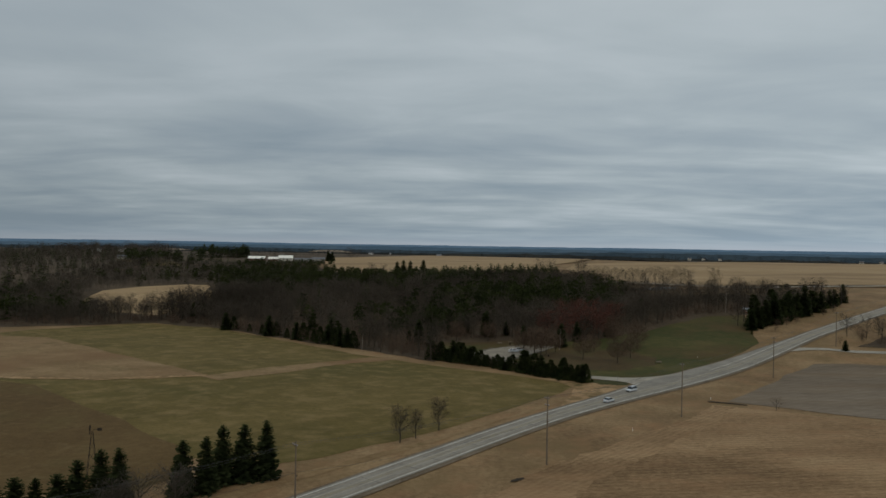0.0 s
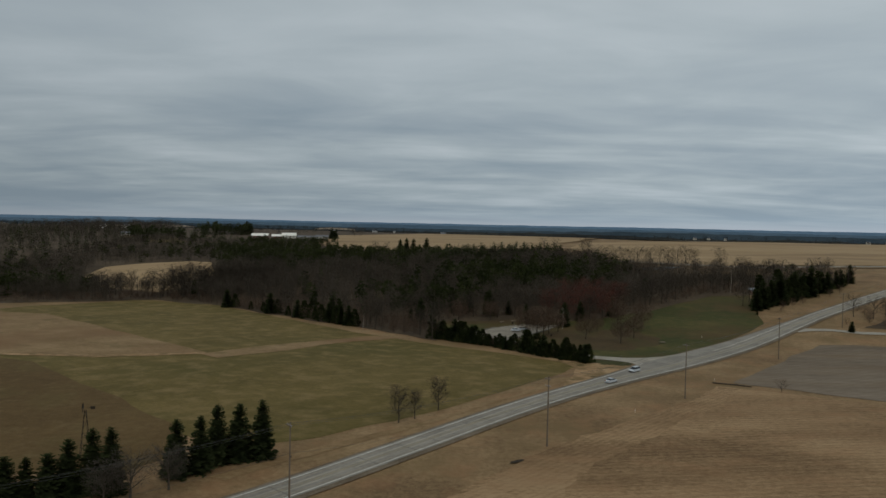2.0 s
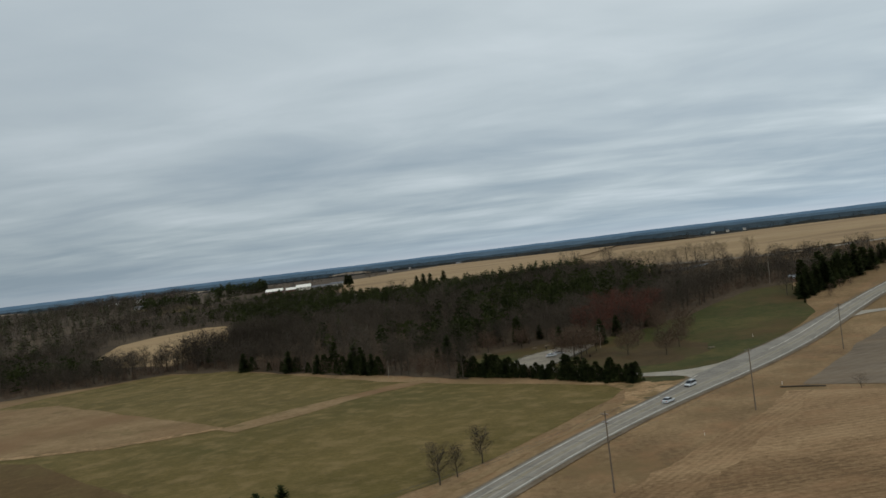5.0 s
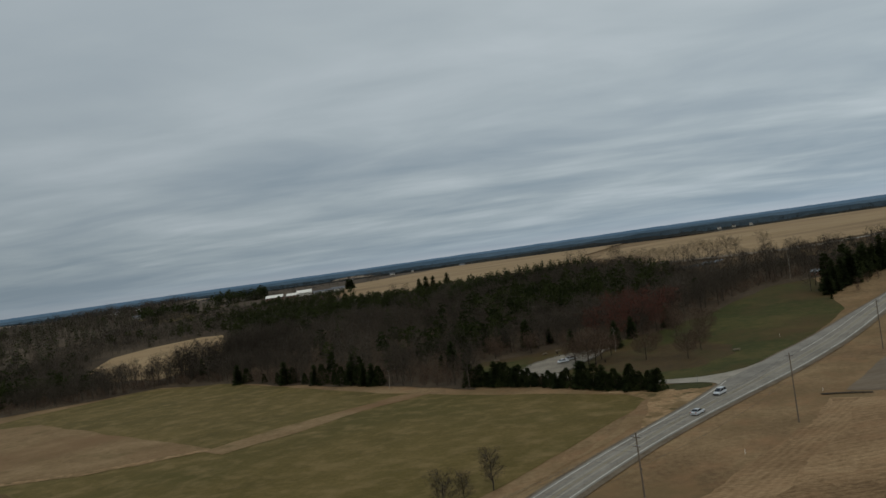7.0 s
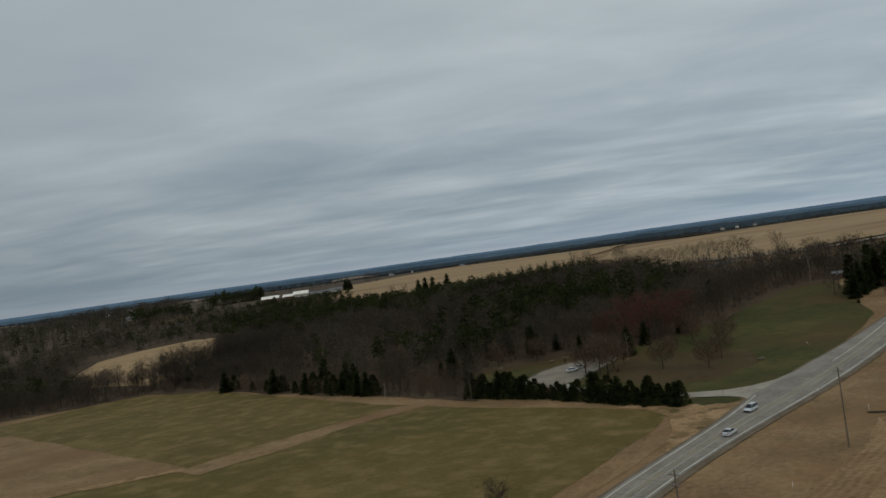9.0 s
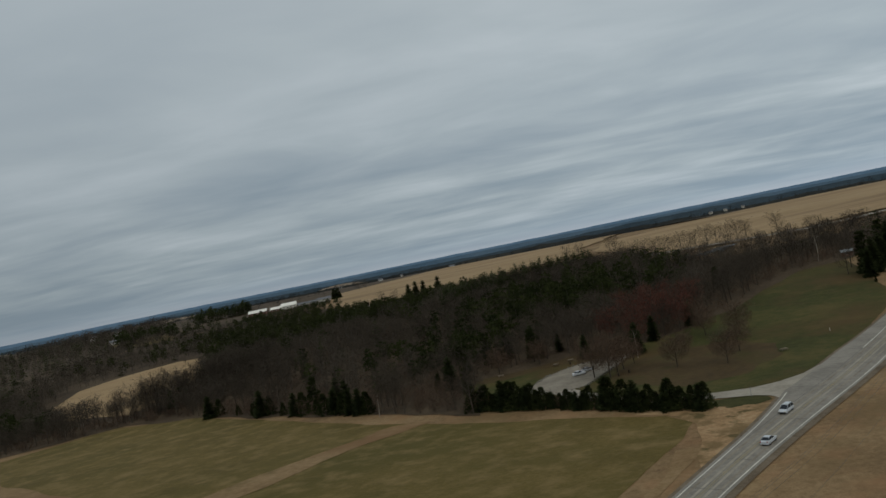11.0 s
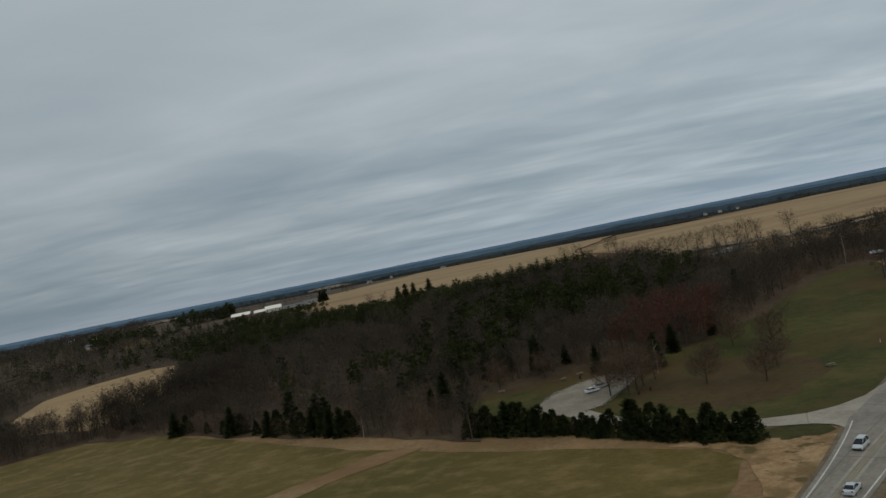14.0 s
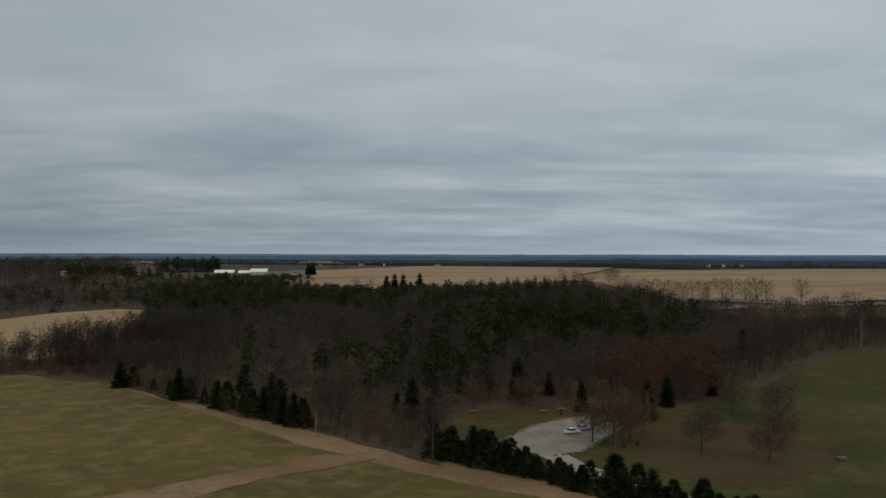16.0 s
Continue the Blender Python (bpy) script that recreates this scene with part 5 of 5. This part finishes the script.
# park furniture
def picnic_table(x, y, turn):
    root = thing("picnic_table", "pale weathered wooden picnic table on the lawn", "picnic table", "picnic tables")
    for i in range(5):
        part("tabletop_plank", *shape_of(lambda s: s.box((-1.2, -0.4 + i * 0.165, 0.72), (1.2, -0.25 + i * 0.165, 0.77))), M_PLANK, root)
    for sy in (-0.72, 0.72):
        part("bench_plank", *shape_of(lambda s: s.box((-1.2, sy - 0.14, 0.42), (1.2, sy + 0.14, 0.47))), M_PLANK, root)
    for sx in (-0.85, 0.85):
        part("leg_frame", *shape_of(lambda s: s.tube((sx, -0.75, 0), (sx, -0.2, 0.72), 0.05, 0.05, 4).tube((sx, 0.75, 0), (sx, 0.2, 0.72), 0.05, 0.05, 4).tube((sx, -0.8, 0.4), (sx, 0.8, 0.4), 0.05, 0.05, 4)), M_PLANK, root)
    root.matrix_basis = pose(x, y, ground_z(x, y) + 0.1, 0, 0, turn)


picnic_table(97, 318, 10)
picnic_table(39, 371, 5)
picnic_table(12, 371, 5)
picnic_table(33, 369, 40)


def bin_thing(x, y):
    root = thing("litter_barrel", "dark steel litter barrel at the car park", "litter bin", "litter barrels")
    part("drum", *shape_of(lambda s: s.tube((0, 0, 0), (0, 0, 0.9), 0.32, 0.32, 12)), M_STEEL, root)
    part("lid", *shape_of(lambda s: s.tube((0, 0, 0.9), (0, 0, 1.02), 0.34, 0.1, 12)), M_DARK, root)
    root.matrix_basis = pose(x, y, ground_z(x, y) + 0.1)


bin_thing(52, 333)
bin_thing(38, 366)
bin_thing(48, 331)


def boulder(seed, x, y, size):
    r = random.Random(seed)
    bm = bmesh.new()
    bmesh.ops.create_icosphere(bm, subdivisions=2, radius=size)
    for v in bm.verts:
        v.co *= 1 + 0.3 * noise.noise(v.co * 1.3 / size + Vector((seed, 0, 0)))
        v.co.z *= 0.7
    me = bpy.data.meshes.new("boulder")
    bm.to_mesh(me)
    bm.free()
    me.materials.append(M_STONE)
    ob = new("boulder", me)
    ob.matrix_basis = pose(x, y, ground_z(x, y) + 0.2 + size * 0.3, 0, 0, r.uniform(0, 360))
    return tagged(ob, "rounded grey boulder edging the car park", "boulder", "boulders round the car park")


for edge_pts in ([(17, 337), (27, 353), (36, 360), (44, 363.5)], [(29, 323.5), (36, 326), (44, 337), (53, 350)]):
    seed = int(edge_pts[0][0])
    for a, b in zip(edge_pts, edge_pts[1:]):
        k = int(math.dist(a, b) / 1.9)
        for i in range(k):
            seed += 1
            u = (i + 0.3 * random.Random(seed).random()) / k
            boulder(seed, a[0] + (b[0] - a[0]) * u, a[1] + (b[1] - a[1]) * u, random.Random(seed + 50).uniform(0.35, 0.62))


def road_sign(x, y, turn):
    root = thing("road_sign", "small octagonal road sign seen from behind on a post", "road sign")
    part("post", *shape_of(lambda s: s.box((-0.04, -0.03, -0.3), (0.04, 0.03, 2.3))), M_GALV, root)
    part("plate", *shape_of(lambda s: s.tube((0, 0.03, 2.5), (0, 0.06, 2.5), 0.42, 0.42, 8)), M_STEEL, root, "dark unpainted sign back")
    root.matrix_basis = pose(x, y, ground_z(x, y) + 0.1, 0, 0, turn)


road_sign(69, 275.3, 40)


def marker(x, y, tall=1.1):
    root = thing("marker_post", "short white marker post in the grass", "marker post", "marker posts")
    part("stake", *shape_of(lambda s: s.box((-0.05, -0.02, -0.2), (0.05, 0.02, tall))), M_WHITE, root)
    part("reflector", *shape_of(lambda s: s.box((-0.04, -0.03, tall - 0.2), (0.04, -0.021, tall - 0.06))), M_RED, root)
    root.matrix_basis = pose(x, y, ground_z(x, y), 0, 0, 40)


for x, y in ((55, 201), (92, 243.5), (118, 330)):
    marker(x, y)


# buildings
def gable_house(name, label, x, y, turn, length, width, wall_h, roof_h, wall_mat, roof_mat, windows=3, door=True, category="building", lift=0.0):
    root = thing(name, label, category)
    L, W = length / 2, width / 2
    s = Shape()
    s.v = [Vector(p) for p in ((-L, -W, -1), (L, -W, -1), (L, W, -1), (-L, W, -1), (-L, -W, wall_h), (L, -W, wall_h), (L, W, wall_h), (-L, W, wall_h), (-L, 0, wall_h + roof_h), (L, 0, wall_h + roof_h))]
    s.f = [(0, 1, 5, 4), (2, 3, 7, 6), (1, 2, 6, 9, 5), (3, 0, 4, 8, 7), (0, 3, 2, 1), (4, 5, 9, 8), (6, 7, 8, 9)]
    part("wall", s.v, s.f, wall_mat, root)
    e, t = 0.5, 0.18
    for sy in (-1, 1):
        drop = roof_h * e / W
        r = Shape()
        r.v = [Vector(p) for p in ((-L - e, sy * (W + e), wall_h - drop + 0.05), (L + e, sy * (W + e), wall_h - drop + 0.05), (L + e, 0, wall_h + roof_h + 0.05), (-L - e, 0, wall_h + roof_h + 0.05))]
        r.v += [v + Vector((0, 0, t)) for v in r.v]
        r.f = [(0, 1, 2, 3), (7, 6, 5, 4), (0, 4, 5, 1), (1, 5, 6, 2), (2, 6, 7, 3), (3, 7, 4, 0)]
        part("roof", r.v, r.f, roof_mat, root)
    for i in range(windows):
        u = -L + length * (i + 0.5) / windows
        win = part("window", *shape_of(lambda s: s.box((u - 0.55, -W - 0.06, wall_h * 0.45), (u + 0.55, -W - 0.01, wall_h * 0.8))), M_WHITE, root)
        part("pane", *shape_of(lambda s: s.box((u - 0.45, -W - 0.08, wall_h * 0.48), (u + 0.45, -W - 0.065, wall_h * 0.77))), M_GLASS, win)
    if door:
        part("door", *shape_of(lambda s: s.box((L * 0.2, -W - 0.07, -0.2), (L * 0.2 + 1.1, -W - 0.02, 2.0))), M_WALL, root)
    root.matrix_basis = pose(x, y, ground_z(x, y) + lift, 0, 0, turn)
    return root


gable_house("barn", "long red-brown barn with white metal roof", -232, 985, 4, 21, 11, 4.4, 2.8, M_WALL, M_WHITE, 5, category="barn")
gable_house("barn", "second red-brown barn with white metal roof", -211, 990, 4, 13, 9, 3.6, 2.4, M_WALL, M_WHITE, 3, category="barn")
gable_house("barn", "tall pale barn with white roof", -196, 993, 8, 18, 11, 4.6, 3.2, M_SIDING, M_WHITE, 4, category="barn")
gable_house("shed", "low pale farm shed with grey roof", -172, 984, 10, 22, 8, 3.0, 1.7, M_SIDING, M_ROOF, 5, category="shed")
gable_house("shed", "long grey-roofed machine shed", -152, 988, 10, 16, 9, 3.4, 2.0, M_SIDING, M_ROOF, 4, category="shed")
gable_house("farm_house", "white farmhouse among dark trees", -414, 1000, 20, 11, 8, 4.0, 2.4, M_SIDING, M_ROOF, 4, category="house")
gable_house("farm_house", "low white house on the rise", -540, 1205, 10, 16, 8, 3.6, 2.4, M_WHITE, M_ROOF, 4, category="house", lift=4)
gable_house("farm_house", "white house with a grey roof on the rise", -500, 1210, -5, 12, 8, 4.0, 2.6, M_WHITE, M_ROOF, 3, category="house", lift=4)
gable_house("shed", "small brown shed with a metal roof", 187, 442, -30, 4.5, 3, 2.2, 0.8, M_WALL, M_GALV, 1, category="shed")
gable_house("farm_house", "small distant white farmhouse", -112, 1330, 5, 8, 6, 4, 2, M_WHITE, M_ROOF, 2, category="house", lift=-1)
gable_house("farm_house", "distant white house by the ridge", 8, 1300, 5, 8, 6, 4, 2, M_WHITE, M_ROOF, 2, category="house", lift=-1)
for bearing, reach, long in ((0.335, 1900, 7), (0.352, 1920, 6), (0.372, 1900, 5), (0.53, 1890, 8), (0.55, 1910, 6), (-0.06, 1880, 5), (-0.14, 1890, 6)):
    x, y = reach * math.sin(bearing), reach * math.cos(bearing) + 40
    gable_house("farm_house", "tiny pale farm building on a far rise", x, y, 8, long, 6, 3.0, 1.8, M_SIDING, M_ROOF, 2, category="house", lift=24 - ground_z(x, y))
